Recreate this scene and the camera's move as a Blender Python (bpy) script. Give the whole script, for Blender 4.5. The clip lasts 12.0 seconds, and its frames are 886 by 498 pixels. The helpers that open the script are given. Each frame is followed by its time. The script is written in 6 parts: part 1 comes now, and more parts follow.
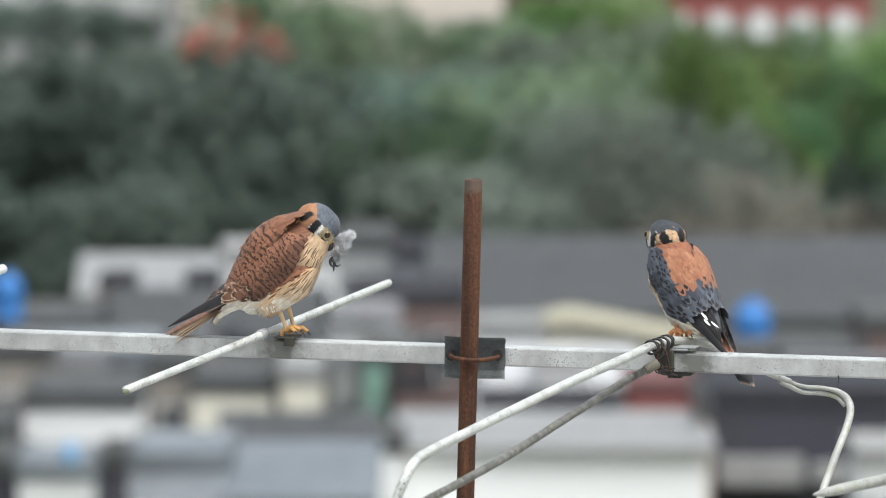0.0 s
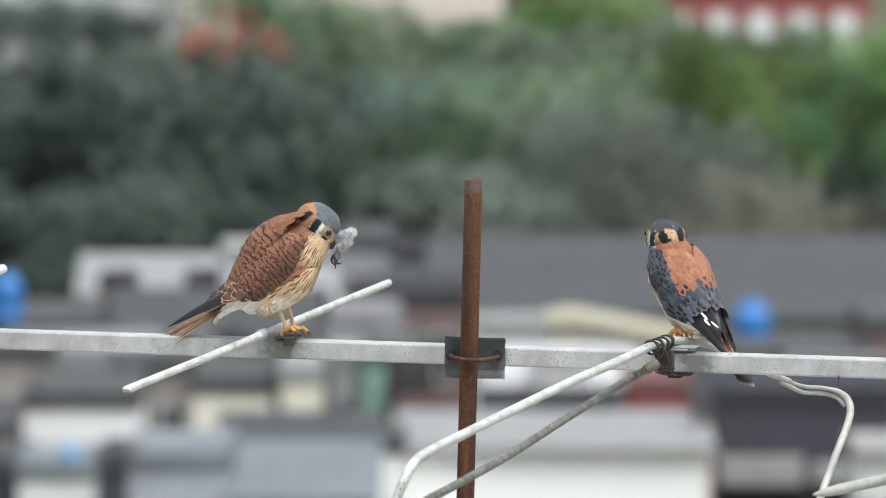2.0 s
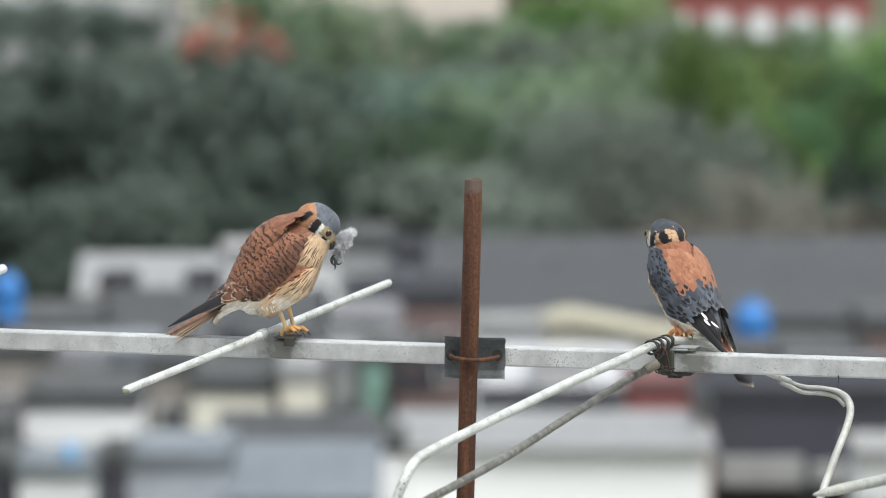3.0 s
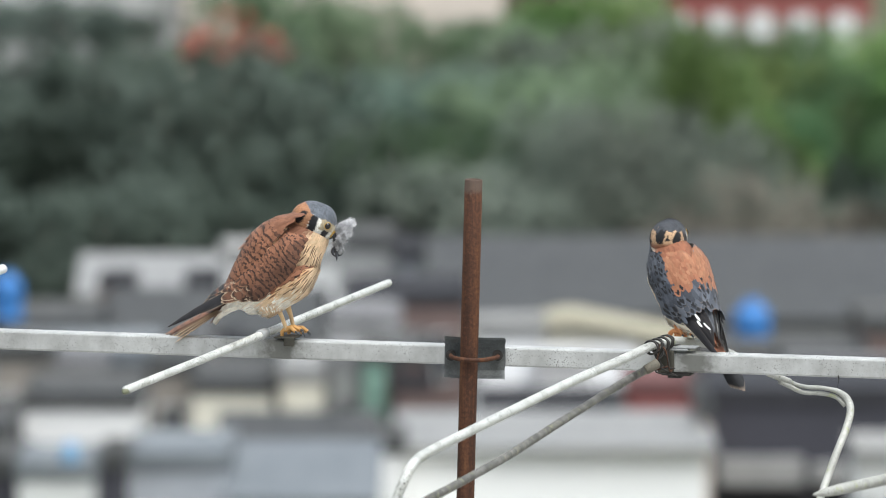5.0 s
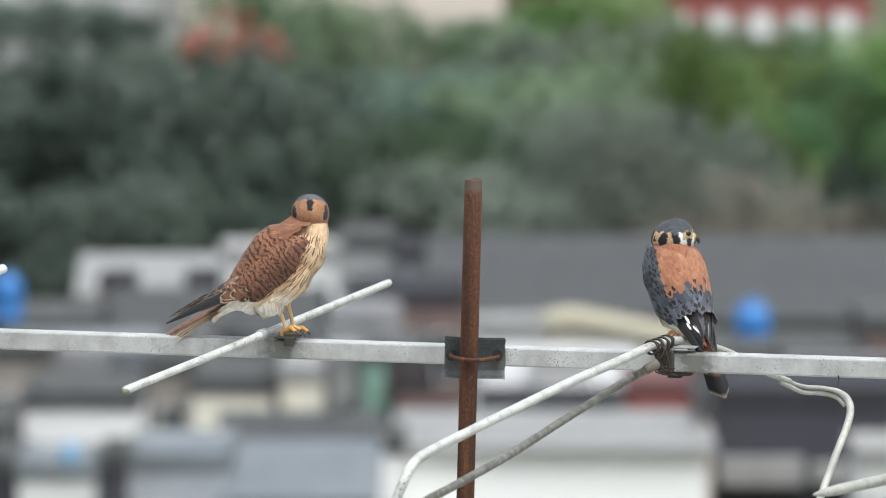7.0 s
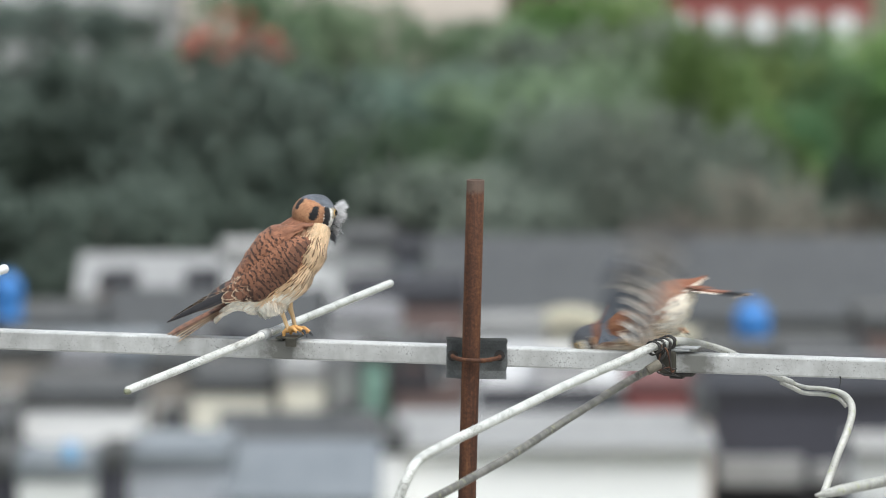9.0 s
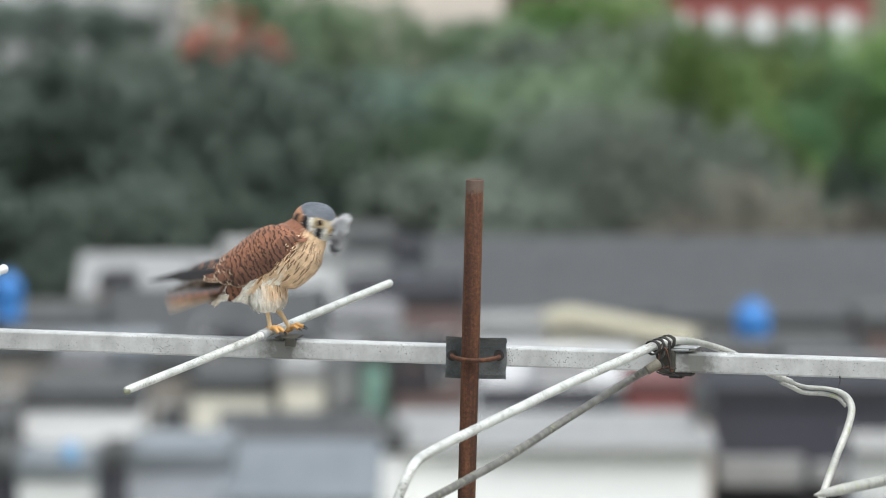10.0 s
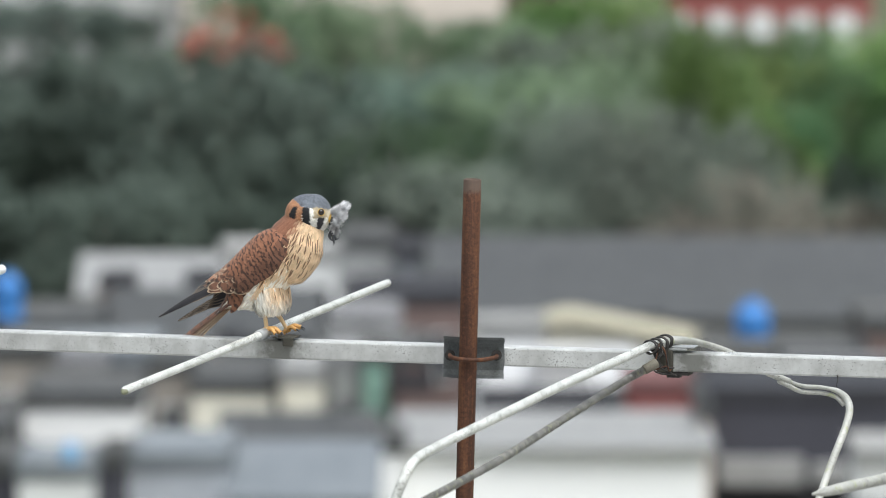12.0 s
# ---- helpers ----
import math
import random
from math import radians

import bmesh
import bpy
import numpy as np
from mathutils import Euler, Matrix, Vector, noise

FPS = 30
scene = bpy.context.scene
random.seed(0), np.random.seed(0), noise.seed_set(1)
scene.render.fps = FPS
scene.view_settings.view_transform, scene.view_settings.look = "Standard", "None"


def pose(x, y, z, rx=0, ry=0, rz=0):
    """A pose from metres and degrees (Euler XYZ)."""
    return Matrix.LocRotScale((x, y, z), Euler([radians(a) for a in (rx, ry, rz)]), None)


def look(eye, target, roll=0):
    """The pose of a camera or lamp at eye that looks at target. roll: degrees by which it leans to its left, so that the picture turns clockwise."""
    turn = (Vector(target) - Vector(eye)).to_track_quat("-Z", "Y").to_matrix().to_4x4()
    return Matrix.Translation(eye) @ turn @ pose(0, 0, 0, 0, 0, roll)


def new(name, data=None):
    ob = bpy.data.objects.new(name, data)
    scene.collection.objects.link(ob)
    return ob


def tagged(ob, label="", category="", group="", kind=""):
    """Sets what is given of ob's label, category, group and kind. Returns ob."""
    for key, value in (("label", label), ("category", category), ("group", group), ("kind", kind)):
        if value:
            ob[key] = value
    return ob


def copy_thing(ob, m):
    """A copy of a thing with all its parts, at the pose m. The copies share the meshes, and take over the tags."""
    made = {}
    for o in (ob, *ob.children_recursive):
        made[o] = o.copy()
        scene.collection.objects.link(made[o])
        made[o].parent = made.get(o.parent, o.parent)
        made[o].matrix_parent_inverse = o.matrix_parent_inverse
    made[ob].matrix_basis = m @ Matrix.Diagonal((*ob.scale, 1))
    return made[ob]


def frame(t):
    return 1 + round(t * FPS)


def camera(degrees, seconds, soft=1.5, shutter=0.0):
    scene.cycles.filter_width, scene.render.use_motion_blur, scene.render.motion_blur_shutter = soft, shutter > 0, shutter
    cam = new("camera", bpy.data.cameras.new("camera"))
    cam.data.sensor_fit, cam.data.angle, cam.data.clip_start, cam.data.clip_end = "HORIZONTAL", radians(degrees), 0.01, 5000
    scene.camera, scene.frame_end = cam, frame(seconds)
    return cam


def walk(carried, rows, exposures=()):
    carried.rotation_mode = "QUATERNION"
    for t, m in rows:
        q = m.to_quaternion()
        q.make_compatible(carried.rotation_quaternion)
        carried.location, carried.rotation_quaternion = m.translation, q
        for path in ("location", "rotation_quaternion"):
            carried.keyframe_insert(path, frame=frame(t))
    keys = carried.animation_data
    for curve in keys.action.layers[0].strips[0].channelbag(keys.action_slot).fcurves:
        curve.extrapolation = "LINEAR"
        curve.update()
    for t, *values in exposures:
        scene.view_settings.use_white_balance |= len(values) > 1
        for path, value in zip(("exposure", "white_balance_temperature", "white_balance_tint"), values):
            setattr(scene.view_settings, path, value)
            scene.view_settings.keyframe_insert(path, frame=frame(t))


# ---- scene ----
U = 0.00066          # one working unit of the bird and antenna tables, in metres
cam = camera(4.938, 12.0, soft=1.0, shutter=0.5)
CAM = pose(0, 0, 24, 87, 0, 0)
walk(cam, [(0.0, CAM), (12.0, CAM)])
cam.data.dof.use_dof = True
cam.data.dof.focus_distance = 12.0
cam.data.dof.aperture_fstop = 14.5

# ---- light: a bright, overcast day ----
world = bpy.data.worlds.new("overcast_sky")
scene.world = world
world.use_nodes = True
wn = world.node_tree.nodes
wl = world.node_tree.links
sky = wn.new("ShaderNodeTexSky")
sky.sky_type = 'NISHITA'
sky.sun_disc = False
sky.sun_elevation = radians(65)
sky.sun_rotation = radians(149)
sky.air_density, sky.dust_density, sky.ozone_density = 1.6, 4.0, 1.4
soften = wn.new("ShaderNodeHueSaturation")
soften.inputs["Saturation"].default_value = 0.5
wl.new(sky.outputs[0], soften.inputs["Color"])
wl.new(soften.outputs[0], wn["Background"].inputs["Color"])
wn["Background"].inputs["Strength"].default_value = 0.15
sun = new("sun", bpy.data.lights.new("sun", "SUN"))
sun.data.energy = 3.3
sun.data.angle = radians(40)
sun.data.color = (0.91, 0.96, 0.97)
sun.matrix_world = look((9, -6, 50), (0, 10, 10))
scene.view_settings.exposure = 0.12


# ---- materials ----
def material(name, rough=0.6, metal=0.0, spec=0.4):
    m = bpy.data.materials.new(name)
    m.use_nodes = True
    b = m.node_tree.nodes["Principled BSDF"]
    b.inputs["Roughness"].default_value = rough
    b.inputs["Metallic"].default_value = metal
    b.inputs["Specular IOR Level"].default_value = spec
    return m, m.node_tree.nodes, m.node_tree.links, b


def ramp(n, stops):
    r = n.new("ShaderNodeValToRGB")
    e = r.color_ramp.elements
    while len(e) < len(stops):
        e.new(0.5)
    for k, (p, c) in zip(e, stops):
        k.position, k.color = p, (*c, 1)
    return r


def mixer(n, l, fac, a, b, kind='MIX'):
    m = n.new("ShaderNodeMix")
    m.data_type, m.blend_type = 'RGBA', kind
    for sock, v in ((m.inputs[0], fac), (m.inputs[6], a), (m.inputs[7], b)):
        if isinstance(v, (int, float)):
            sock.default_value = v
        elif isinstance(v, tuple):
            sock.default_value = (*v, 1)
        else:
            l.new(v, sock)
    return m.outputs[2]


def calc(n, l, op, a, b=0.0, c=0.0):
    m = n.new("ShaderNodeMath")
    m.operation = op
    for sock, v in zip(m.inputs, (a, b, c)):
        if isinstance(v, (int, float)):
            sock.default_value = v
        else:
            l.new(v, sock)
    return m.outputs[0]


def noise_tex(n, l, scale, detail=4, rough=0.55, stretch=(1, 1, 1), coord="Object"):
    c = n.new("ShaderNodeTexCoord")
    mp = n.new("ShaderNodeMapping")
    mp.inputs["Scale"].default_value = stretch
    l.new(c.outputs[coord], mp.inputs["Vector"])
    t = n.new("ShaderNodeTexNoise")
    t.inputs["Scale"].default_value, t.inputs["Detail"].default_value, t.inputs["Roughness"].default_value = scale, detail, rough
    l.new(mp.outputs[0], t.inputs["Vector"])
    return t.outputs["Fac"]


def bump(n, l, b, height, strength=0.3, distance=0.001):
    k = n.new("ShaderNodeBump")
    k.inputs["Strength"].default_value, k.inputs["Distance"].default_value = strength, distance
    l.new(height, k.inputs["Height"])
    l.new(k.outputs[0], b.inputs["Normal"])


def surface(name, dark, light, scale=3.0, rough=0.8, metal=0.0, spec=0.3, stretch=(1, 1, 1), grain=12.0, depth=0.002, vary=0.0):
    """A weathered surface: two scales of mottling and a fine relief."""
    m, n, l, b = material(name, rough, metal, spec)
    big = noise_tex(n, l, scale, 5, 0.6, stretch)
    fine = noise_tex(n, l, scale * grain, 3, 0.6, stretch)
    both = calc(n, l, 'MULTIPLY_ADD', fine, 0.45, calc(n, l, 'MULTIPLY', big, 0.6))
    r = ramp(n, [(0.3, dark), (0.72, light)])
    l.new(both, r.inputs[0])
    col = r.outputs[0]
    if vary:
        info = n.new("ShaderNodeObjectInfo")
        hs = n.new("ShaderNodeHueSaturation")
        l.new(calc(n, l, 'MULTIPLY_ADD', info.outputs["Random"], vary * 2, 1 - vary), hs.inputs["Value"])
        l.new(col, hs.inputs["Color"])
        col = hs.outputs[0]
    l.new(col, b.inputs["Base Color"])
    bump(n, l, b, fine, 0.35, depth)
    return m


def speckled(name, base_dark, base_light, spot, amount, metal, rough, spec=0.4, lichen=None, stains=()):
    """Weathered aluminium: mottled grey with dark pits and specks."""
    m, n, l, b = material(name, rough, metal, spec)
    cloud = noise_tex(n, l, 28, 5, 0.65)
    r = ramp(n, [(0.3, base_dark), (0.7, base_light)])
    l.new(cloud, r.inputs[0])
    vor = noise_tex(n, l, 520, 3, 0.75)
    patch = noise_tex(n, l, 30, 3, 0.6)
    mask = ramp(n, [(amount, (0, 0, 0)), (amount + 0.06, (1, 1, 1))])
    l.new(calc(n, l, 'MULTIPLY_ADD', patch, 0.28, calc(n, l, 'MULTIPLY', vor, 0.89)), mask.inputs[0])
    col = mixer(n, l, mask.outputs[0], r.outputs[0], spot)
    if lichen:
        lm = ramp(n, [(0.56, (0, 0, 0)), (0.66, (1, 1, 1))])
        l.new(noise_tex(n, l, 75, 4, 0.7), lm.inputs[0])
        col = mixer(n, l, lm.outputs[0], col, lichen)
    streak = ramp(n, [(0.35, (0.72, 0.72, 0.70)), (0.6, (1, 1, 1))])
    l.new(noise_tex(n, l, 60, 3, 0.6, (1, 1, 0.12)), streak.inputs[0])
    col = mixer(n, l, 0.3, col, streak.outputs[0], 'MULTIPLY')
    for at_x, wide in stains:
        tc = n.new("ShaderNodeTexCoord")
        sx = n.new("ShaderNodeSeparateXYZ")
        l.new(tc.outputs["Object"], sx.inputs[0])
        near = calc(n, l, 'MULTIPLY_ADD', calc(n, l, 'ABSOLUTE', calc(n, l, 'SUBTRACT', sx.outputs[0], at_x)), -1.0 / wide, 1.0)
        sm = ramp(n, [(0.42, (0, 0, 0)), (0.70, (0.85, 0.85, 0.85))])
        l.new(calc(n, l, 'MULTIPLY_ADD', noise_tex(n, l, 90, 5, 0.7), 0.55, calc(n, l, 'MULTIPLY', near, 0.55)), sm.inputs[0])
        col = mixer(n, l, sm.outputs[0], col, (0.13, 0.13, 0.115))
    l.new(col, b.inputs["Base Color"])
    bump(n, l, b, vor, 0.25, 0.0006)
    return m


M = {}
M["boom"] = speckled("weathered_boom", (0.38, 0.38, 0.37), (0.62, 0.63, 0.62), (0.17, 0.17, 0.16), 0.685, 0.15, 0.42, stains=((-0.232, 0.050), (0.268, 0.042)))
M["rod"] = speckled("dull_aluminium_rod", (0.82, 0.83, 0.84), (0.93, 0.93, 0.94), (0.35, 0.30, 0.28), 0.70, 0.1, 0.38)
M["rod_used"] = speckled("scuffed_aluminium_rod", (0.56, 0.57, 0.54), (0.76, 0.77, 0.74), (0.14, 0.14, 0.11), 0.61, 0.0, 0.32, 0.8)
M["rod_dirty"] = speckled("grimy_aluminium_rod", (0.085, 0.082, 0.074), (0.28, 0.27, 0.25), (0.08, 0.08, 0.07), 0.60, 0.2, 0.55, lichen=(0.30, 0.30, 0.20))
# mossy reflector; on the dipole's far half the grey stands for shade
M["rod_mossy_shaded"] = speckled("mossy_shaded_rod", (0.29, 0.295, 0.27), (0.52, 0.52, 0.49), (0.16, 0.16, 0.13), 0.64, 0.1, 0.55, lichen=(0.36, 0.38, 0.24))
M["plate"] = surface("galvanised_plate", (0.10, 0.11, 0.11), (0.27, 0.28, 0.28), 40, 0.55, 0.1, 0.4, depth=0.0006)
M["grime"] = surface("grimy_plastic", (0.020, 0.019, 0.015), (0.10, 0.094, 0.075), 60, 0.7, 0.0, 0.3, depth=0.0008)
M["sleeve"] = surface("brown_insulator", (0.06, 0.055, 0.044), (0.20, 0.18, 0.14), 60, 0.65, 0.0, 0.3, depth=0.0006)
M["moss"] = surface("mossy_grime", (0.06, 0.065, 0.04), (0.24, 0.25, 0.17), 80, 0.8, 0.0, 0.2, depth=0.0006)
M["clip"] = surface("grey_clip", (0.22, 0.23, 0.23), (0.42, 0.43, 0.43), 50, 0.5, 0.3, 0.5, depth=0.0005)
M["wire"] = surface("dark_wire", (0.015, 0.015, 0.015), (0.06, 0.055, 0.05), 90, 0.55, 0.3, 0.4, depth=0.0004)


def rusty():
    m, n, l, b = material("rusted_steel", 0.78, 0.15, 0.3)
    r = ramp(n, [(0.30, (0.026, 0.015, 0.011)), (0.47, (0.070, 0.031, 0.019)), (0.60, (0.135, 0.058, 0.028)), (0.72, (0.23, 0.115, 0.060))])
    big = noise_tex(n, l, 75, 6, 0.7, (1.0, 1.0, 0.07))
    fine = noise_tex(n, l, 260, 4, 0.65)
    l.new(calc(n, l, 'MULTIPLY_ADD', fine, 0.4, calc(n, l, 'MULTIPLY', big, 0.62)), r.inputs[0])
    tc = n.new("ShaderNodeTexCoord")      # the bare, paler end of the pipe
    sx = n.new("ShaderNodeSeparateXYZ")
    l.new(tc.outputs["Object"], sx.inputs[0])
    worn = ramp(n, [(0.0, (0, 0, 0)), (1.0, (0.8, 0.8, 0.8))])
    l.new(calc(n, l, 'MULTIPLY_ADD', calc(n, l, 'MULTIPLY_ADD', fine, 0.012, sx.outputs[2]), 160.0, -31.8), worn.inputs[0])
    col = mixer(n, l, worn.outputs[0], r.outputs[0], (0.105, 0.078, 0.062))
    l.new(col, b.inputs["Base Color"])
    bump(n, l, b, fine, 0.6, 0.0008)
    return m


M["rust"] = rusty()


# ---- building tools ----
def mesh_object(name, verts, faces, mat, parent=None, label="", smooth=False):
    me = bpy.data.meshes.new(name)
    me.from_pydata([tuple(v) for v in verts], [], faces)
    me.materials.append(mat)
    if smooth:
        me.polygons.foreach_set("use_smooth", [True] * len(me.polygons))
    me.update()
    ob = new(name, me)
    if parent is not None:
        ob.parent = parent
    if label:
        tagged(ob, label)
    return ob


def part(name, bm, mat, parent=None, label="", smooth=False):
    """Links a bmesh as one mesh object under a thing or a part."""
    me = bpy.data.meshes.new(name)
    bmesh.ops.recalc_face_normals(bm, faces=bm.faces)
    bm.to_mesh(me)
    bm.free()
    me.materials.append(mat)
    if smooth:
        me.polygons.foreach_set("use_smooth", [True] * len(me.polygons))
    ob = new(name, me)
    if parent is not None:
        ob.parent = parent
    if label:
        tagged(ob, label)
    return ob


def box(bm, x0, x1, y0, y1, z0, z1, bevel=0.0, m=None):
    r = bmesh.ops.create_cube(bm, size=1.0)
    vs = r["verts"]
    for v in vs:
        v.co = Vector((x0 + (v.co.x + 0.5) * (x1 - x0), y0 + (v.co.y + 0.5) * (y1 - y0), z0 + (v.co.z + 0.5) * (z1 - z0)))
    if bevel:
        es = list({e for v in vs for e in v.link_edges})
        r2 = bmesh.ops.bevel(bm, geom=es, offset=bevel, segments=2, affect='EDGES', profile=0.5)
        vs = list({v for f in r2["faces"] for v in f.verts} | {v for v in vs if v.is_valid})
    if m is not None:
        bmesh.ops.transform(bm, matrix=m, verts=vs)
    return vs


def frames_along(pts):
    """Points with a steady pair of cross axes along them."""
    out = []
    n = None
    for i, p in enumerate(pts):
        t = (pts[min(i + 1, len(pts) - 1)] - pts[max(i - 1, 0)]).normalized()
        if n is None:
            n = t.orthogonal().normalized()
        n = (n - t * n.dot(t)).normalized()
        out.append((p, n, t.cross(n)))
    return out


def tube(bm, pts, radii, sides=12, cap=True):
    """A round bar along points, with a radius at each."""
    pts = [Vector(p) for p in pts]
    if isinstance(radii, (int, float)):
        radii = [radii] * len(pts)
    rings = []
    for (p, a, b), r in zip(frames_along(pts), radii):
        rings.append([bm.verts.new(p + (a * math.cos(2 * math.pi * k / sides) + b * math.sin(2 * math.pi * k / sides)) * r) for k in range(sides)])
    for q, w in zip(rings, rings[1:]):
        for k in range(sides):
            bm.faces.new((q[k], q[(k + 1) % sides], w[(k + 1) % sides], w[k]))
    if cap:
        bm.faces.new(rings[0][::-1])
        bm.faces.new(rings[-1])


def rounded(pts, steps=8):
    """A smooth line through points (Catmull-Rom)."""
    p = [Vector(q) for q in pts]
    p = [p[0] * 2 - p[1]] + p + [p[-1] * 2 - p[-2]]
    out = []
    for i in range(1, len(p) - 2):
        for k in range(steps):
            t = k / steps
            a, b, c, d = p[i - 1], p[i], p[i + 1], p[i + 2]
            out.append(0.5 * ((2 * b) + (c - a) * t + (2 * a - 5 * b + 4 * c - d) * t * t + (3 * b - a - 3 * c + d) * t ** 3))
    out.append(p[-2])
    return out


def smoothstep(a, b, x):
    t = min(1.0, max(0.0, (x - a) / (b - a)))
    return t * t * (3 - 2 * t)


def table(rows, s):
    """Linear values out of a table whose first column is s."""
    if s <= rows[0][0]:
        return rows[0][1:]
    for a, b in zip(rows, rows[1:]):
        if s <= b[0]:
            f = (s - a[0]) / (b[0] - a[0])
            f = f * f * (3 - 2 * f) * 0.4 + f * 0.6
            return tuple(u + (v - u) * f for u, v in zip(a[1:], b[1:]))
    return rows[-1][1:]


# ---- ground, roof deck and hill ----
def hill(x, y):
    return 4.0 * smoothstep(300, 430, y) + 3.0 * smoothstep(430, 900, y)


def build_ground():
    xs = [-3000, -1200, -500, -200, -90, -60, -40, -25, -12, 0, 12, 25, 40, 60, 90, 200, 500, 1200, 3000]
    ys = [-3000, -1000, -300, -60, 0, 60, 120, 180, 220, 260, 290, 300, 315, 330, 345, 360, 375, 390, 405, 420, 435, 460, 520, 600, 750, 900, 1400, 3000]
    v = [(x, y, hill(x, y) + (noise.noise(Vector((x * .05, y * .05, 0))) * 0.25 if y > 260 else 0)) for y in ys for x in xs]
    n = len(xs)
    f = [(j * n + i, j * n + i + 1, (j + 1) * n + i + 1, (j + 1) * n + i) for j in range(len(ys) - 1) for i in range(n - 1)]
    tagged(mesh_object("ground", v, f, M["earth"], smooth=True), "grassy earth between the houses and up the wooded slope", "ground", kind="structure")


def build_deck():
    bm = bmesh.new()
    box(bm, -8, 8, -8, 15.5, 21.6, 22.0)
    box(bm, -7.8, 7.8, -7.8, 15.3, 0.0, 21.6)
    tagged(part("roof_deck", bm, M["concrete"]), "grey concrete flat roof of a tall block", "roof", kind="structure")


M["earth"] = surface("grassy_earth", (0.035, 0.05, 0.022), (0.13, 0.13, 0.075), 0.15, 0.95, grain=20, depth=0.03)
M["concrete"] = surface("weathered_concrete", (0.22, 0.22, 0.21), (0.40, 0.39, 0.37), 0.7, 0.9, grain=15, depth=0.004)
build_ground()
build_deck()

# ---- antenna ----
SWAY_PIVOT = Vector((0.037, 11.977, 23.2461))
ANT = Matrix.Translation(SWAY_PIVOT) @ pose(0, 0, 0, 3.5, 0, 0)
YAW = 15.1
SN, CS = math.sin(radians(YAW)), math.cos(radians(YAW))


def on_boom(r, out=0.0, up=0.0):
    """A place on the boom's centre line at r, shifted across it and up."""
    return Vector((r + out * SN, 0.033 - r * math.tan(radians(YAW)) + out * CS, up))


def build_antenna():
    top = tagged(new("tv_antenna"), "weathered aluminium roof antenna on a rusty pipe mast", "antenna")
    # mast: an open pipe
    bm = bmesh.new()
    sides, ro, ri = 24, 0.0104, 0.0082
    a, b = Vector((-0.0014, -0.016, 0.2104)), Vector((-0.0382, -0.016, -1.245))
    ax = (a - b).normalized()
    e1 = ax.orthogonal().normalized()
    e2 = ax.cross(e1)
    rings = []
    for p, r in ((b, ro), (b.lerp(a, .5), ro), (b.lerp(a, .8), ro), (b.lerp(a, .9), ro * 1.01), (a - ax * 0.0008, ro), (a, ro * .94), (a, ri), (a - ax * 0.12, ri)):
        rings.append([bm.verts.new(p + (e1 * math.cos(2 * math.pi * k / sides) + e2 * math.sin(2 * math.pi * k / sides)) * r) for k in range(sides)])
    for q, w in zip(rings, rings[1:]):
        for k in range(sides):
            bm.faces.new((q[k], q[(k + 1) % sides], w[(k + 1) % sides], w[k]))
    bm.faces.new(rings[0])
    bm.faces.new(rings[-1])
    part("mast", bm, M["rust"], top, "rusty brown steel pipe mast", True)
    # boom: a square tube with softened edges
    bm = bmesh.new()
    h = 0.0121
    box(bm, -0.85, 1.12, -h, h, -h + 0.0016, h, 0.0022)
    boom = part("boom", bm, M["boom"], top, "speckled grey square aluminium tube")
    boom.matrix_local = Matrix.Translation(on_boom(0, 0, -0.0022)) @ pose(0, 0, 0, 0, 0, -YAW)
    # saddle plate: a shallow folded channel behind the mast
    bm = bmesh.new()
    prof = [(-0.0250, -0.012), (-0.0215, -0.004), (-0.0165, 0.0), (-0.006, 0.001), (0.006, 0.001), (0.0150, 0.0), (0.0195, -0.004), (0.0235, -0.013)]
    cols = []
    for i, x in enumerate((-0.0355, -0.033, -0.012, 0.012, 0.0335, 0.0355)):
        wob = 0.0012 * math.sin(i * 2.1)
        cols.append([bm.verts.new((x + wob * (k % 3 - 1) * .5, y, z + wob * .4)) for k, (z, y) in enumerate(prof)])
    for c, d in zip(cols, cols[1:]):
        for k in range(len(prof) - 1):
            bm.faces.new((c[k], d[k], d[k + 1], c[k + 1]))
    bmesh.ops.solidify(bm, geom=bm.faces[:], thickness=0.0018)
    plate = part("saddle_plate", bm, M["plate"], top, "dark galvanised saddle plate")
    plate.matrix_local = pose(0.0003, 0.006, 0.0004, 0, 1.2, -3)
    # u bolt over the mast
    bm = bmesh.new()
    tube(bm, rounded([(-0.0275, 0.012, 0.002), (-0.0272, -0.012, 0.002), (-0.019, -0.0275, 0.001), (-0.004, -0.0305, 0.0), (0.010, -0.0290, 0.0), (0.0235, -0.018, 0.001), (0.0268, -0.006, 0.001), (0.0268, 0.012, 0.001)], 6), 0.0026, 10)
    part("u_bolt", bm, M["rust"], top, "rusty bent bolt round the mast", True)
    for x in (-0.0275, 0.0268):
        bm = bmesh.new()
        tube(bm, [(x, -0.0012, 0.0017), (x, 0.0065, 0.0017)], 0.0062, 16)
        part("bolt_hole", bm, M["wire"], top, "dark slotted hole with a nut")
    # rods
    def rod(name, pts, r, mat, label, sides=14):
        bm = bmesh.new()
        tube(bm, pts, r, sides)
        return part(name, bm, mat, top, label, True)
    d = Vector((SN, CS, 0))
    n0, f0 = Vector((-0.3938, -0.4555, 0.019)), Vector((-0.1034, 0.5803, 0.019))
    ax = (f0 - n0).normalized()
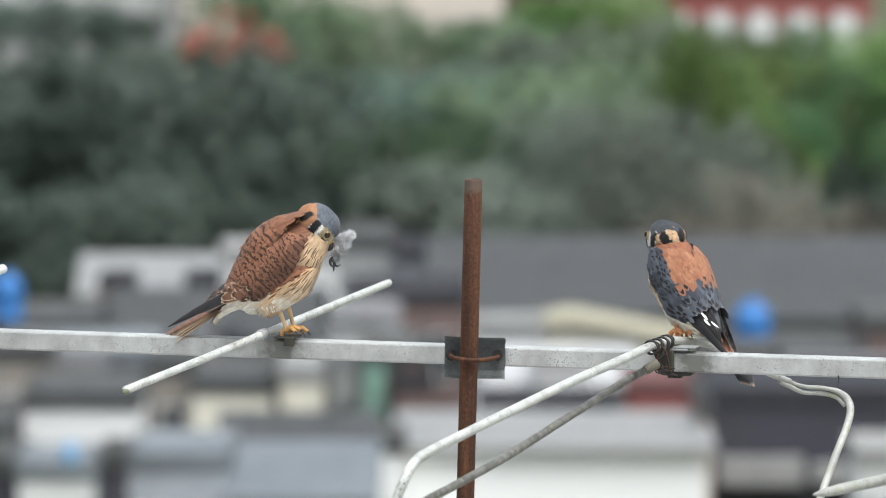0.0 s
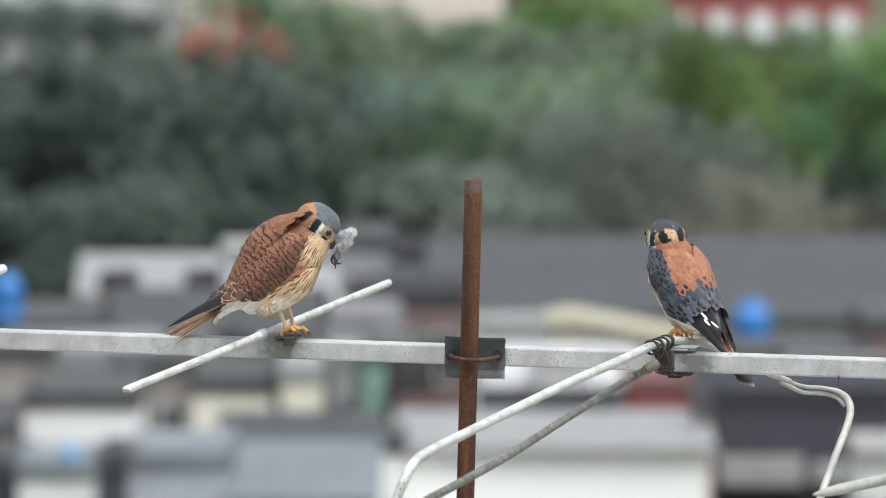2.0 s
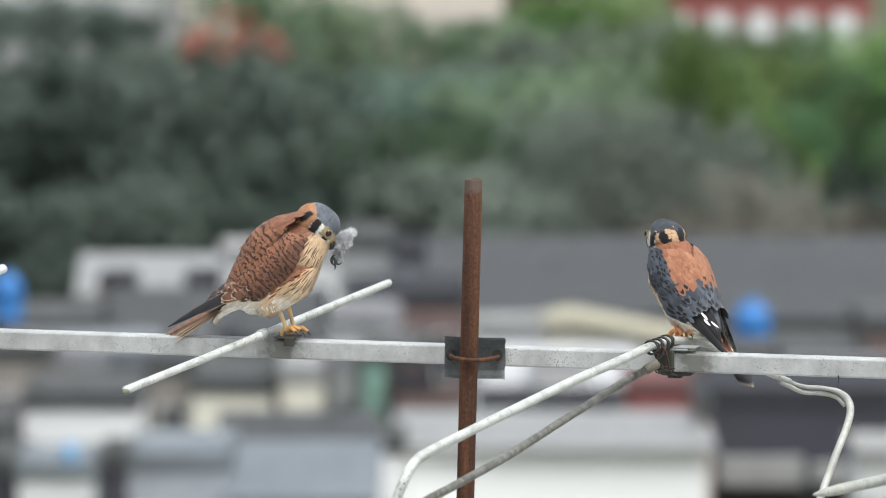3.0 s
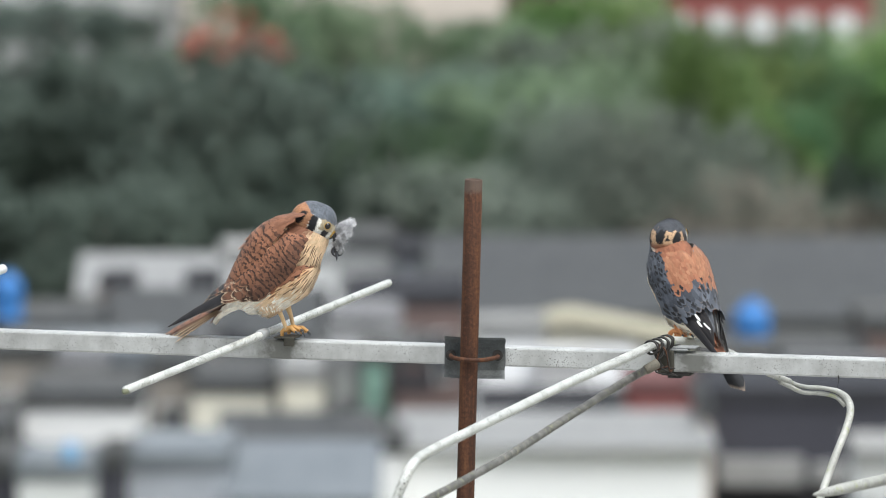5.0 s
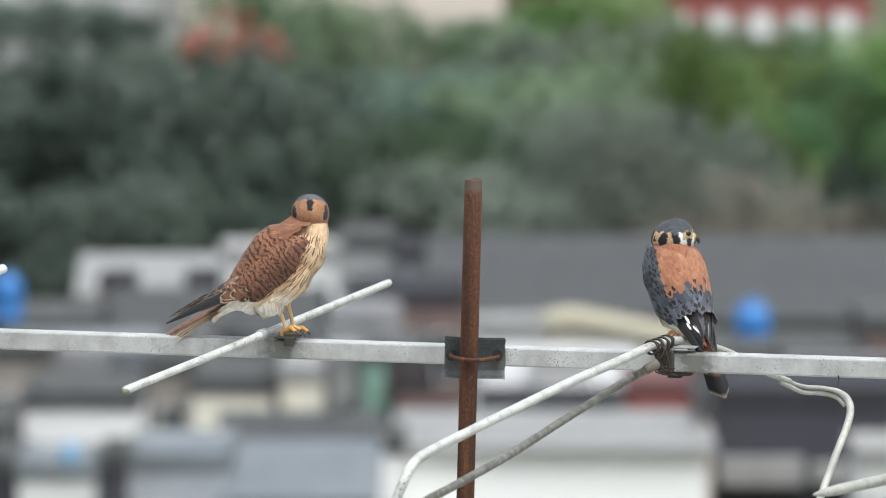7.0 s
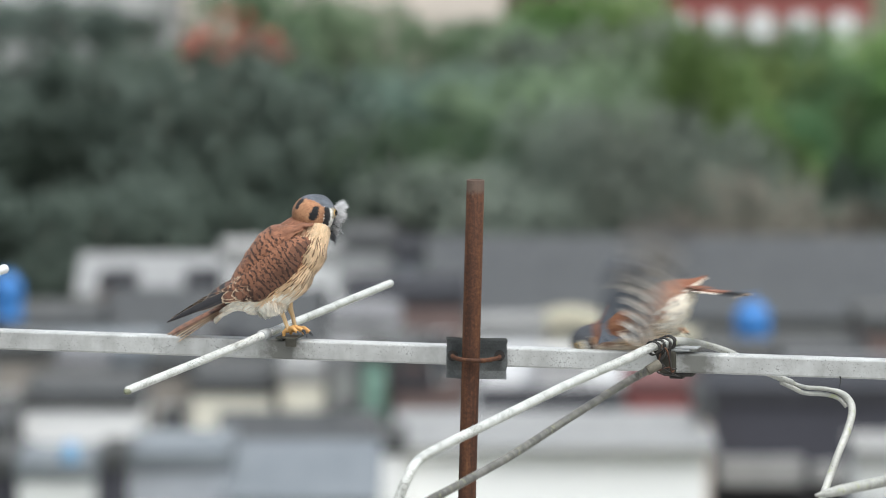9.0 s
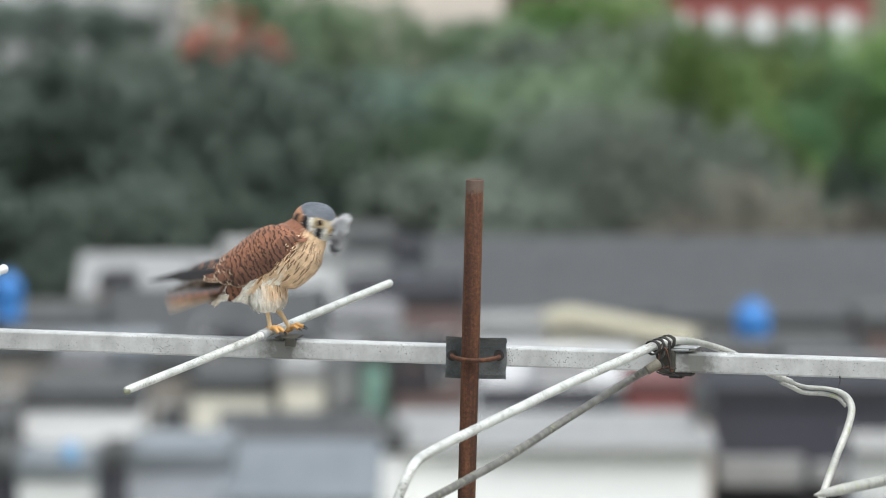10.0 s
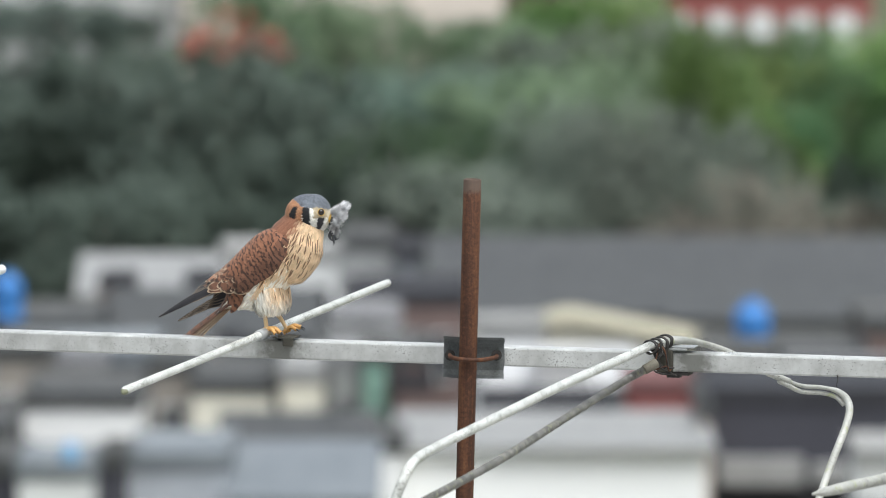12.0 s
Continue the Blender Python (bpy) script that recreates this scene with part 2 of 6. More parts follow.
    rod("director_rod", [n0 - ax * .004, n0, n0 + ax * .003, n0.lerp(f0, .3) - Vector((0, 0, .0006)), n0.lerp(f0, .6), f0 - ax * .002, f0 + ax * .002],
        [.0024, .0036, .0047, .0048, .0048, .0048, .0040], M["rod_used"], "pale aluminium rod with a crushed tip")
    bm = bmesh.new()
    tube(bm, rounded([n0 - ax * .0075 + Vector((0, 0, -.0026)), n0 - ax * .0035 + Vector((0, 0, -.0012)), n0 + ax * .0040 + Vector((0, 0, -.0010))], 3), [.0006, .0016, .0028, .0036, .0040, .0042, .0040], 10)
    part("crushed_tip", bm, M["moss"], top, "flattened tip with green-brown grime", True)
    bm = bmesh.new()
    tube(bm, [f0 + ax * .0016, f0 + ax * .0026], [.0036, .0034], 12)
    part("open_end", bm, M["wire"], top, "dark open end of the tube")
    f1, n1 = Vector((-0.5814, 0.7304, 0.019)), Vector((-0.87, -0.35, 0.019))
    rod("director_rod", [n1, n1.lerp(f1, .5), f1 - d * .003, f1], [.006, .006, .006, .005], M["rod"], "pale aluminium rod")
    n2, f2 = Vector((0.3591, -1.031, -0.02)), Vector((0.95, -0.1659, -0.02))
    ax = (f2 - n2).normalized()
    rod("reflector_rod", [n2, n2 + ax * .02, n2 + ax * .05, n2.lerp(f2, .5), f2, f2 + ax * .3], [.0014, .0048, .0062, .0064, .0064, .006], M["rod_mossy_shaded"], "mossy aluminium rod with a crushed tip")
    upper = rounded([(0.2195, -0.05, 0.0235), (0.2008, -0.0729, 0.0200), (0.1685, -0.1788, 0.0190), (0.1008, -0.4052, 0.0190), (0.0355, -0.6475, 0.0190), (-0.0272, -0.8799, 0.0190), (-0.0575, -0.9994, 0.0190), (-0.0700, -1.0740, 0.0175),
                     (-0.0775, -1.0882, 0.0050), (-0.0830, -1.0882, -0.0075), (-0.0870, -1.0882, -0.0185), (-0.0895, -1.0882, -0.0295), (-0.0850, -1.0902, -0.0385), (-0.0722, -1.0882, -0.0325), (-0.0544, -1.0749, -0.0200), (-0.0272, -0.9690, -0.0200), (0.0351, -0.7136, -0.0200), (0.1008, -0.4070, -0.0200), (0.1701, -0.0886, -0.0200), (0.2000, -0.0790, -0.0045), (0.2125, -0.0740, 0.0022)], 7)
    nb = 7 * 12
    rod("folded_dipole", upper[:nb + 1], .0054, M["rod_used"], "bent aluminium dipole rod")
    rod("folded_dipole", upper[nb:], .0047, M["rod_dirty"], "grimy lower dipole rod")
    far = rounded([(0.2195, -0.05, 0.0235), (0.2371, -0.02, 0.0217), (0.265, 0.04, 0.011), (0.2995, 0.09, -0.0059), (0.3344, 0.14, -0.0302), (0.3658, 0.18, -0.0488), (0.3903, 0.21, -0.0614), (0.415, 0.24, -0.0672),
                   (0.4336, 0.25, -0.0726), (0.4451, 0.25, -0.0821), (0.4488, 0.24, -0.0944), (0.4427, 0.22, -0.1142), (0.4306, 0.2, -0.1407), (0.4179, 0.18, -0.1712), (0.4079, 0.16, -0.1955), (0.39, 0.13, -0.24)], 6)
    # far half lies in shade, which its greyer rod colour carries
    rod("folded_dipole", far[:33], [.0056 - .0015 * min(1, i / 12) for i in range(33)], M["rod_mossy_shaded"], "pale bent tube of the dipole, sawn off")
    rod("folded_dipole", far[31:], [.0026 if i < 14 else .0026 + .0020 * min(1, (i - 14) / 8) for i in range(len(far) - 31)], M["rod_mossy_shaded"], "bent, drooping half of the dipole")
    low = rounded([(0.3620, 0.176, -0.0515), (0.3750, 0.190, -0.0590), (0.3903, 0.212, -0.0685), (0.415, 0.244, -0.0742), (0.4325, 0.252, -0.0800), (0.4430, 0.250, -0.0900)], 6)
    rod("folded_dipole", low, .0028, M["rod_mossy_shaded"], "lower strand of the drooping dipole")
    # clip that holds the left rod
    bm = bmesh.new()
    m = Matrix.Translation(on_boom(-0.2155, -0.004, 0.0)) @ pose(0, 0, 0, 0, 0, -YAW)
    box(bm, -0.016, 0.010, -0.016, 0.014, 0.0125, 0.0145, 0.0006, m)
    box(bm, -0.004, 0.009, -0.0165, -0.0128, 0.0035, 0.0142, 0.0012, m)
    part("rod_clip", bm, M["grime"], top, "grimy bracket on the boom")
    bm = bmesh.new()
    q = n0.lerp(f0, 0.498)
    axd = (f0 - n0).normalized()
    tube(bm, [q - axd * .012, q - axd * .0118, q + axd * .012, q + axd * .0122], [.0058, .0064, .0064, .0058], 14)
    part("rod_strap", bm, M["clip"], top, "grey metal strap round the rod", True)
    bm = bmesh.new()
    q = on_boom(-0.245, 0.006, 0.0128)
    tube(bm, [q, q + Vector((0, 0, .003))], [.0052, .0042], 6)
    part("bolt_head", bm, M["clip"], top)
    # junction block at the dipole, with its nut and the wire lashing
    bm = bmesh.new()
    m = Matrix.Translation(on_boom(0.232, 0, 0)) @ pose(0, 0, 0, 0, 0, -YAW)
    box(bm, -0.020, 0.020, -0.0150, 0.015, 0.0126, 0.0150, 0.0008, m)
    box(bm, -0.004, 0.028, -0.0120, 0.010, 0.0152, 0.0168, 0.0006, m)
    part("top_plate", bm, M["clip"], top, "pale grey plate on the boom")
    bm = bmesh.new()
    box(bm, -0.016, 0.004, -0.0165, -0.0126, -0.0135, 0.0130, 0.0025, m)
    part("junction_block", bm, M["grime"], top, "grimy plastic dipole mount")
    bm = bmesh.new()
    box(bm, -0.013, 0.022, -0.010, 0.010, -0.0172, -0.0126, 0.001, m)
    box(bm, -0.006, 0.010, -0.007, 0.007, -0.0205, -0.0170, 0.001, m)
    part("bottom_nut", bm, M["wire"], top, "dark plate and nut beneath the boom")
    bm = bmesh.new()
    c0, c1 = Vector((0.2125, -0.0740, 0.0022)), Vector((0.1975, -0.0800, -0.0060))
    tube(bm, [c1, c1.lerp(c0, .06), c1.lerp(c0, .94), c0], [.0052, .0058, .0060, .0050], 16)
    part("insulator_sleeve", bm, M["sleeve"], top, "brown insulating sleeve on the lower rod", True)
    rnd = random.Random(4)
    for k in range(9):
        t = 0.0 if k < 4 else 1.0
        base = Vector((0.2195, -0.05, 0.0235)).lerp(Vector((0.200, -0.078, 0.0200)), (k % 4) / 3.2 - 0.15 + t * .12) + Vector((0.004 * t, 0.01 * t, 0))
        pts = []
        for j in range(13):
            a = 2 * math.pi * j / 12
            low_r = 0.030 if k in (1, 5) else 0.0085
            z = math.cos(a) * (0.0072 if math.cos(a) > 0 else low_r)
            pts.append(base + Vector((math.sin(a) * 0.0076 + rnd.uniform(-.0008, .0008) + (0.004 if z < -.02 else 0), -math.sin(a) * 0.004 - 0.002, z)))
        bm = bmesh.new()
        tube(bm, rounded(pts, 3), 0.0011, 6)
        part("lashing_wire", bm, M["wire"], top, "dark tie wire", True)
    hub = Vector((0.212, -0.055, 0.012))
    for k in range(5):
        pts = [hub + Vector((rnd.uniform(-.004, .014), rnd.uniform(-.012, -.004), rnd.uniform(.008, .014))), hub + Vector((rnd.uniform(-.004, .012), -.014, rnd.uniform(-.012, .004))),
               hub + Vector((rnd.uniform(-.006, .016), -.013, rnd.uniform(-.024, -.012))), hub + Vector((rnd.uniform(.008, .024), -.006, rnd.uniform(-.028, -.014)))]
        bm = bmesh.new()
        tube(bm, rounded(pts, 4), 0.0009, 6)
        part("lashing_wire", bm, M["wire"] if k % 3 else M["rust"], top, "thin twisted tie wire", True)
    bm = bmesh.new()
    q = on_boom(0.4245, -0.0125, -0.010)
    tube(bm, rounded([q, q + Vector((.0006, -.0012, -.006)), q + Vector((-.0006, -.001, -.010)), q + Vector((-.0008, -.001, -.014))], 4), [.0009] * 3 + [.0005] * 5 + [.0003] * 5, 6)
    part("wire_stub", bm, M["wire"], top, "thin twist of wire", True)
    top.matrix_world = ANT
    return top


antenna = build_antenna()

# ---- trees on the slope ----
def leaf_material(name, dark, light, extra=0.25):
    m, n, l, b = material(name, 0.7, 0, 0.25)
    geo = n.new("ShaderNodeNewGeometry")
    info = n.new("ShaderNodeObjectInfo")
    r = ramp(n, [(0.0, dark), (1.0, light)])
    l.new(geo.outputs["Random Per Island"], r.inputs[0])
    hs = n.new("ShaderNodeHueSaturation")
    l.new(calc(n, l, 'MULTIPLY_ADD', info.outputs["Random"], 0.05, 0.475), hs.inputs["Hue"])
    l.new(calc(n, l, 'MULTIPLY_ADD', info.outputs["Random"], extra * 2, 1 - extra), hs.inputs["Value"])
    l.new(r.outputs[0], hs.inputs["Color"])
    l.new(hs.outputs[0], b.inputs["Base Color"])
    thin = n.new("ShaderNodeBsdfTranslucent")    # light shines through the leaves
    l.new(hs.outputs[0], thin.inputs["Color"])
    both = n.new("ShaderNodeMixShader")
    both.inputs[0].default_value = 0.15
    l.new(b.outputs[0], both.inputs[1])
    l.new(thin.outputs[0], both.inputs[2])
    l.new(both.outputs[0], n["Material Output"].inputs["Surface"])
    return m


# leaf colours greyed and lifted: the haze of the distance is painted in
M["leaf"] = leaf_material("dark_foliage", (0.054, 0.073, 0.058), (0.089, 0.118, 0.096), .15)
M["leaf_blue"] = leaf_material("blue_green_foliage", (0.100, 0.145, 0.119), (0.164, 0.241, 0.195), .15)
M["leaf_hazed"] = leaf_material("hazed_olive_foliage", (0.108, 0.131, 0.105), (0.173, 0.204, 0.166), .12)
M["leaf_olive"] = leaf_material("olive_foliage", (0.116, 0.174, 0.102), (0.186, 0.270, 0.157))
M["leaf_bright"] = leaf_material("bright_foliage", (0.099, 0.175, 0.053), (0.179, 0.282, 0.099))
M["leaf_brown"] = leaf_material("dry_foliage", (0.117, 0.108, 0.087), (0.191, 0.173, 0.144))
M["leaf_mid"] = leaf_material("mid_green_foliage", (0.069, 0.134, 0.060), (0.129, 0.226, 0.108), .15)
M["flower"] = surface("red_blossom", (0.24, 0.055, 0.04), (0.40, 0.10, 0.07), 3)
M["bark"] = surface("bark", (0.05, 0.042, 0.035), (0.15, 0.13, 0.11), 2, 0.95, grain=10, depth=0.02)


def build_tree(seed, name, leaf, label, spread, height, clumps, per, blossom=False):
    rnd = random.Random(seed)
    top = tagged(new(name), label, "tree", "trees on the slope")
    bm = bmesh.new()
    fork = height * rnd.uniform(0.28, 0.4)
    tube(bm, rounded([(0, 0, 0), (rnd.uniform(-.2, .2), rnd.uniform(-.2, .2), fork * .6), (rnd.uniform(-.3, .3), 0, fork)], 4), [0.26 - 0.012 * i for i in range(9)], 8)
    centres = []
    for k in range(clumps):
        a = rnd.uniform(0, 6.283)
        e = rnd.random() ** 0.6
        z = fork + (height - fork) * rnd.uniform(0.05, 1.0)
        w = spread * math.sqrt(max(0.05, 1 - ((z - fork * 1.4) / (height - fork * .9)) ** 2)) * e
        p = Vector((math.cos(a) * w, math.sin(a) * w, z))
        centres.append((p, rnd.uniform(0.55, 1.05) * spread * 0.30))
        if k % 3 == 0:
            tube(bm, rounded([(0, 0, fork * .8), (p.x * .4, p.y * .4, fork + (p.z - fork) * .45), tuple(p)], 3), [0.10, 0.09, 0.08, 0.06, 0.05, 0.04, 0.02], 5)
    part("trunk", bm, M["bark"], top, "", True)
    v, f = [], []
    for p, r in centres:
        for _ in range(per):
            q = Vector((rnd.gauss(0, 1), rnd.gauss(0, 1), rnd.gauss(0, .8)))
            q = p + q.normalized() * r * rnd.uniform(0.55, 1.05)
            s = rnd.uniform(0.10, 0.24)
            a = Vector((rnd.gauss(0, 1), rnd.gauss(0, 1), rnd.gauss(0, 1))).normalized()
            b = a.orthogonal().normalized() * s * .6
            i = len(v)
            v += [q - a * s, q + b, q + a * s + Vector((0, 0, -s * .3)), q - b]
            f += [(i, i + 1, i + 2, i + 3)]
    mesh_object("crown", v, f, leaf, top)
    if blossom:
        v, f = [], []
        for p, r in sorted(centres, key=lambda c: -c[0].z)[:3]:
            for _ in range(per // 2):
                q = Vector((rnd.gauss(0, 1), rnd.gauss(0, 1), abs(rnd.gauss(0, 1)))).normalized()
                q = p + q * r * rnd.uniform(0.95, 1.15)
                s = rnd.uniform(0.08, 0.16)
                a = Vector((rnd.gauss(0, 1), rnd.gauss(0, 1), rnd.gauss(0, .5))).normalized()
                b = a.orthogonal().normalized() * s
                i = len(v)
                v += [q - a * s, q + b, q + a * s, q - b]
                f += [(i, i + 1, i + 2, i + 3)]
        mesh_object("blossom", v, f, M["flower"], top, "red flower clusters")
    return top


def plant(proto, x, y, top_z, turn, wide=1.0):
    z = hill(x, y) - 0.1
    t = copy_thing(proto, pose(x, y, z, 0, 0, turn))
    k = (top_z - z) / proto["tall"]
    t.scale = (k * 1.05 * wide, k * 1.05 * wide, k)
    return t


def build_trees():
    protos = {}
    for key, seed, leaf, label in (("a", 1, "leaf", "broad dark green tree on the slope"), ("b", 2, "leaf", "tall dark green tree on the slope"), ("c", 3, "leaf", "round dense grey-green tree"),
                                   ("g", 4, "leaf_bright", "fresh green leafy tree on the slope"), ("n", 5, "leaf_brown", "dry brown tree with thin foliage"), ("d", 8, "leaf_mid", "mid green leafy tree on the slope"), ("o", 7, "leaf_olive", "olive green tree with loose foliage"), ("r", 6, "leaf", "dark green tree with red blossom"), ("u", 10, "leaf_blue", "blue-green leafy tree on the slope"), ("e", 11, "leaf_hazed", "olive tree on the slope, haze put into its leaf colour")):
        protos[key] = build_tree(seed, "tree", M[leaf], label, 3.6, 9.0, 70, 46, key == "r")
        protos[key]["tall"] = 9.2
    rnd = random.Random(9)
    def row(y, x0, x1, step, tops, keys, wide=1.0):
        x = x0
        while x < x1:
            zt = tops(x) + rnd.uniform(-0.7, 0.5)
            k = rnd.choice(keys(x) if callable(keys) else keys)
            yy = y + rnd.uniform(-5, 5)
            plant(protos[k], x, yy, zt, rnd.uniform(0, 360), wide)
            x += step * rnd.uniform(0.8, 1.2)
    def back(x):
        for edge, z in ((-10.8, 12.0), (-8.1, 9.2), (-2.1, 12.5), (2.2, 11.2), (4.8, 11.3), (9.3, 12.9), (30, 10.5)):
            if x < edge:
                return z
        return 10.5
    def slope(x):                      # the bank falls off to the side
        return 12.2 - max(0, x - 8.8) * 1.02
    row(414, -24, 24, 2.6, back, lambda x: "d" if x > 10 else "g" if x > 4.6 else "a" if x < -10 else "uoo")
    row(388, -22, 8, 3.4, lambda x: 11.0 if x < 4 else 11.6, lambda x: "oe" if x > 2 else "a" if x < -9 else "uuo")
    row(374, 9.6, 24, 2.4, lambda x: 11.3, "dg")
    row(392, 9, 24, 2.4, lambda x: 11.2, "dg")
    row(362, -21, 9, 3.4, lambda x: 10.8 if x < 4 else 11.8, lambda x: "eo" if x > 2 else "a" if x < -7 else "uab")
    row(362, 12.0, 20, 1.6, lambda x: 9.4, "dd", .6)
    row(352, 8.6, 14.4, 0.7, lambda x: slope(x) + .45, "g", .34)
    row(340, 13.6, 18, 1.2, lambda x: 8.4, "db", .6)
    row(338, -20, 4, 3.4, lambda x: 10.4, lambda x: "ueo" if x > -3 else "a")
    row(336, 3.6, 13.2, 1.3, lambda x: min(11.0, slope(x) - .9), lambda x: "oe" if x < 5.5 else "ee", .55)
    row(318, -19, 5, 3.2, lambda x: 9.6, lambda x: "uee" if x > -2 else "a" if x < -4 else "ua")
    row(314, 6.0, 14.5, 1.8, lambda x: 8.9 if x < 11 else 8.2, lambda x: "n" if x > 6.6 else "e", .8)
    for x, zt in ((-8.5, 12.8),):
        plant(protos["r"], x, 344, zt, x * 40)
    for p in protos.values():
        p.matrix_basis = pose(60 + 9 * list(protos.values()).index(p), 340, hill(60, 340))


build_trees()


# ---- the town ----
def wall_mat(name, c, k=0.75):
    return surface(name, tuple(v * k for v in c), c, 0.8, 0.9, grain=8, depth=0.004, vary=0.06)


M["white_wall"] = wall_mat("white_plaster", (0.70, 0.71, 0.71), .85)
M["cream_wall"] = wall_mat("cream_plaster", (0.76, 0.73, 0.62), .85)
M["beige_wall"] = wall_mat("beige_plaster", (0.70, 0.62, 0.56), .88)
M["brown_wall"] = wall_mat("brown_brick", (0.20, 0.145, 0.135))
M["grey_wall"] = wall_mat("grey_render", (0.235, 0.25, 0.258))
M["bright_wall"] = wall_mat("bright_plaster", (0.90, 0.90, 0.89), .95)
M["pale_wall"] = wall_mat("pale_blue_render", (0.47, 0.50, 0.55))
M["slate_wall"] = wall_mat("blue_grey_render", (0.22, 0.235, 0.26))
M["tan_wall"] = wall_mat("tan_render", (0.33, 0.30, 0.27))
M["mid_wall"] = wall_mat("mid_grey_render", (0.36, 0.37, 0.37))
M["green_wall"] = wall_mat("green_paint", (0.22, 0.36, 0.30))
M["dark_wall"] = wall_mat("dark_render", (0.062, 0.062, 0.076))
M["red_wall"] = wall_mat("red_paint", (0.38, 0.13, 0.12))
M["red_roof"] = surface("red_sheet_roof", (0.136, 0.065, 0.065), (0.204, 0.099, 0.095), 0.5, 0.6, stretch=(4.080, 0.680, 0.680), depth=0.02)
M["grey_roof"] = surface("grey_sheet_roof", (0.041, 0.044, 0.044), (0.105, 0.106, 0.106), 0.9, 0.6, 0.2, stretch=(3.509, 0.571, 0.571), depth=0.02)
M["dark_roof"] = surface("dark_sheet_roof", (0.019, 0.020, 0.024), (0.050, 0.050, 0.058), 0.6, 0.7, stretch=(4.080, 0.680, 0.680), depth=0.02)
M["pale_roof"] = surface("pale_sheet_roof", (0.227, 0.231, 0.228), (0.335, 0.331, 0.326), 0.5, 0.6, 0.1, stretch=(3.590, 0.592, 0.571), depth=0.02)
M["faded_roof"] = surface("faded_sheet_roof", (0.197, 0.197, 0.207), (0.292, 0.292, 0.303), 0.5, 0.6, stretch=(4.080, 0.680, 0.680), depth=0.02)
M["white_roof"] = surface("white_sheet_roof", (0.422, 0.422, 0.428), (0.530, 0.530, 0.530), 0.5, 0.6, stretch=(4.080, 0.680, 0.680), depth=0.02)
M["cream_roof"] = surface("cream_sheet_roof", (0.354, 0.326, 0.245), (0.476, 0.442, 0.326), 0.5, 0.6, stretch=(4.080, 0.680, 0.680), depth=0.02)
M["blue_roof"] = surface("blue_grey_roof", (0.129, 0.146, 0.161), (0.217, 0.237, 0.255), 0.5, 0.6, 0.1, stretch=(3.509, 0.585, 0.585), depth=0.02)
M["tank_blue"] = surface("blue_plastic", (0.03, 0.15, 0.42), (0.05, 0.22, 0.55), 2, 0.4, spec=0.5)
M["tank_pale"] = surface("faded_blue_plastic", (0.14, 0.32, 0.52), (0.22, 0.42, 0.62), 2, 0.4, spec=0.5)
M["pane"] = surface("dark_glass", (0.015, 0.017, 0.022), (0.04, 0.045, 0.05), 1, 0.15, spec=0.5)
M["frame"] = surface("window_frame_paint", (0.5, 0.5, 0.5), (0.65, 0.65, 0.65), 3, 0.5)


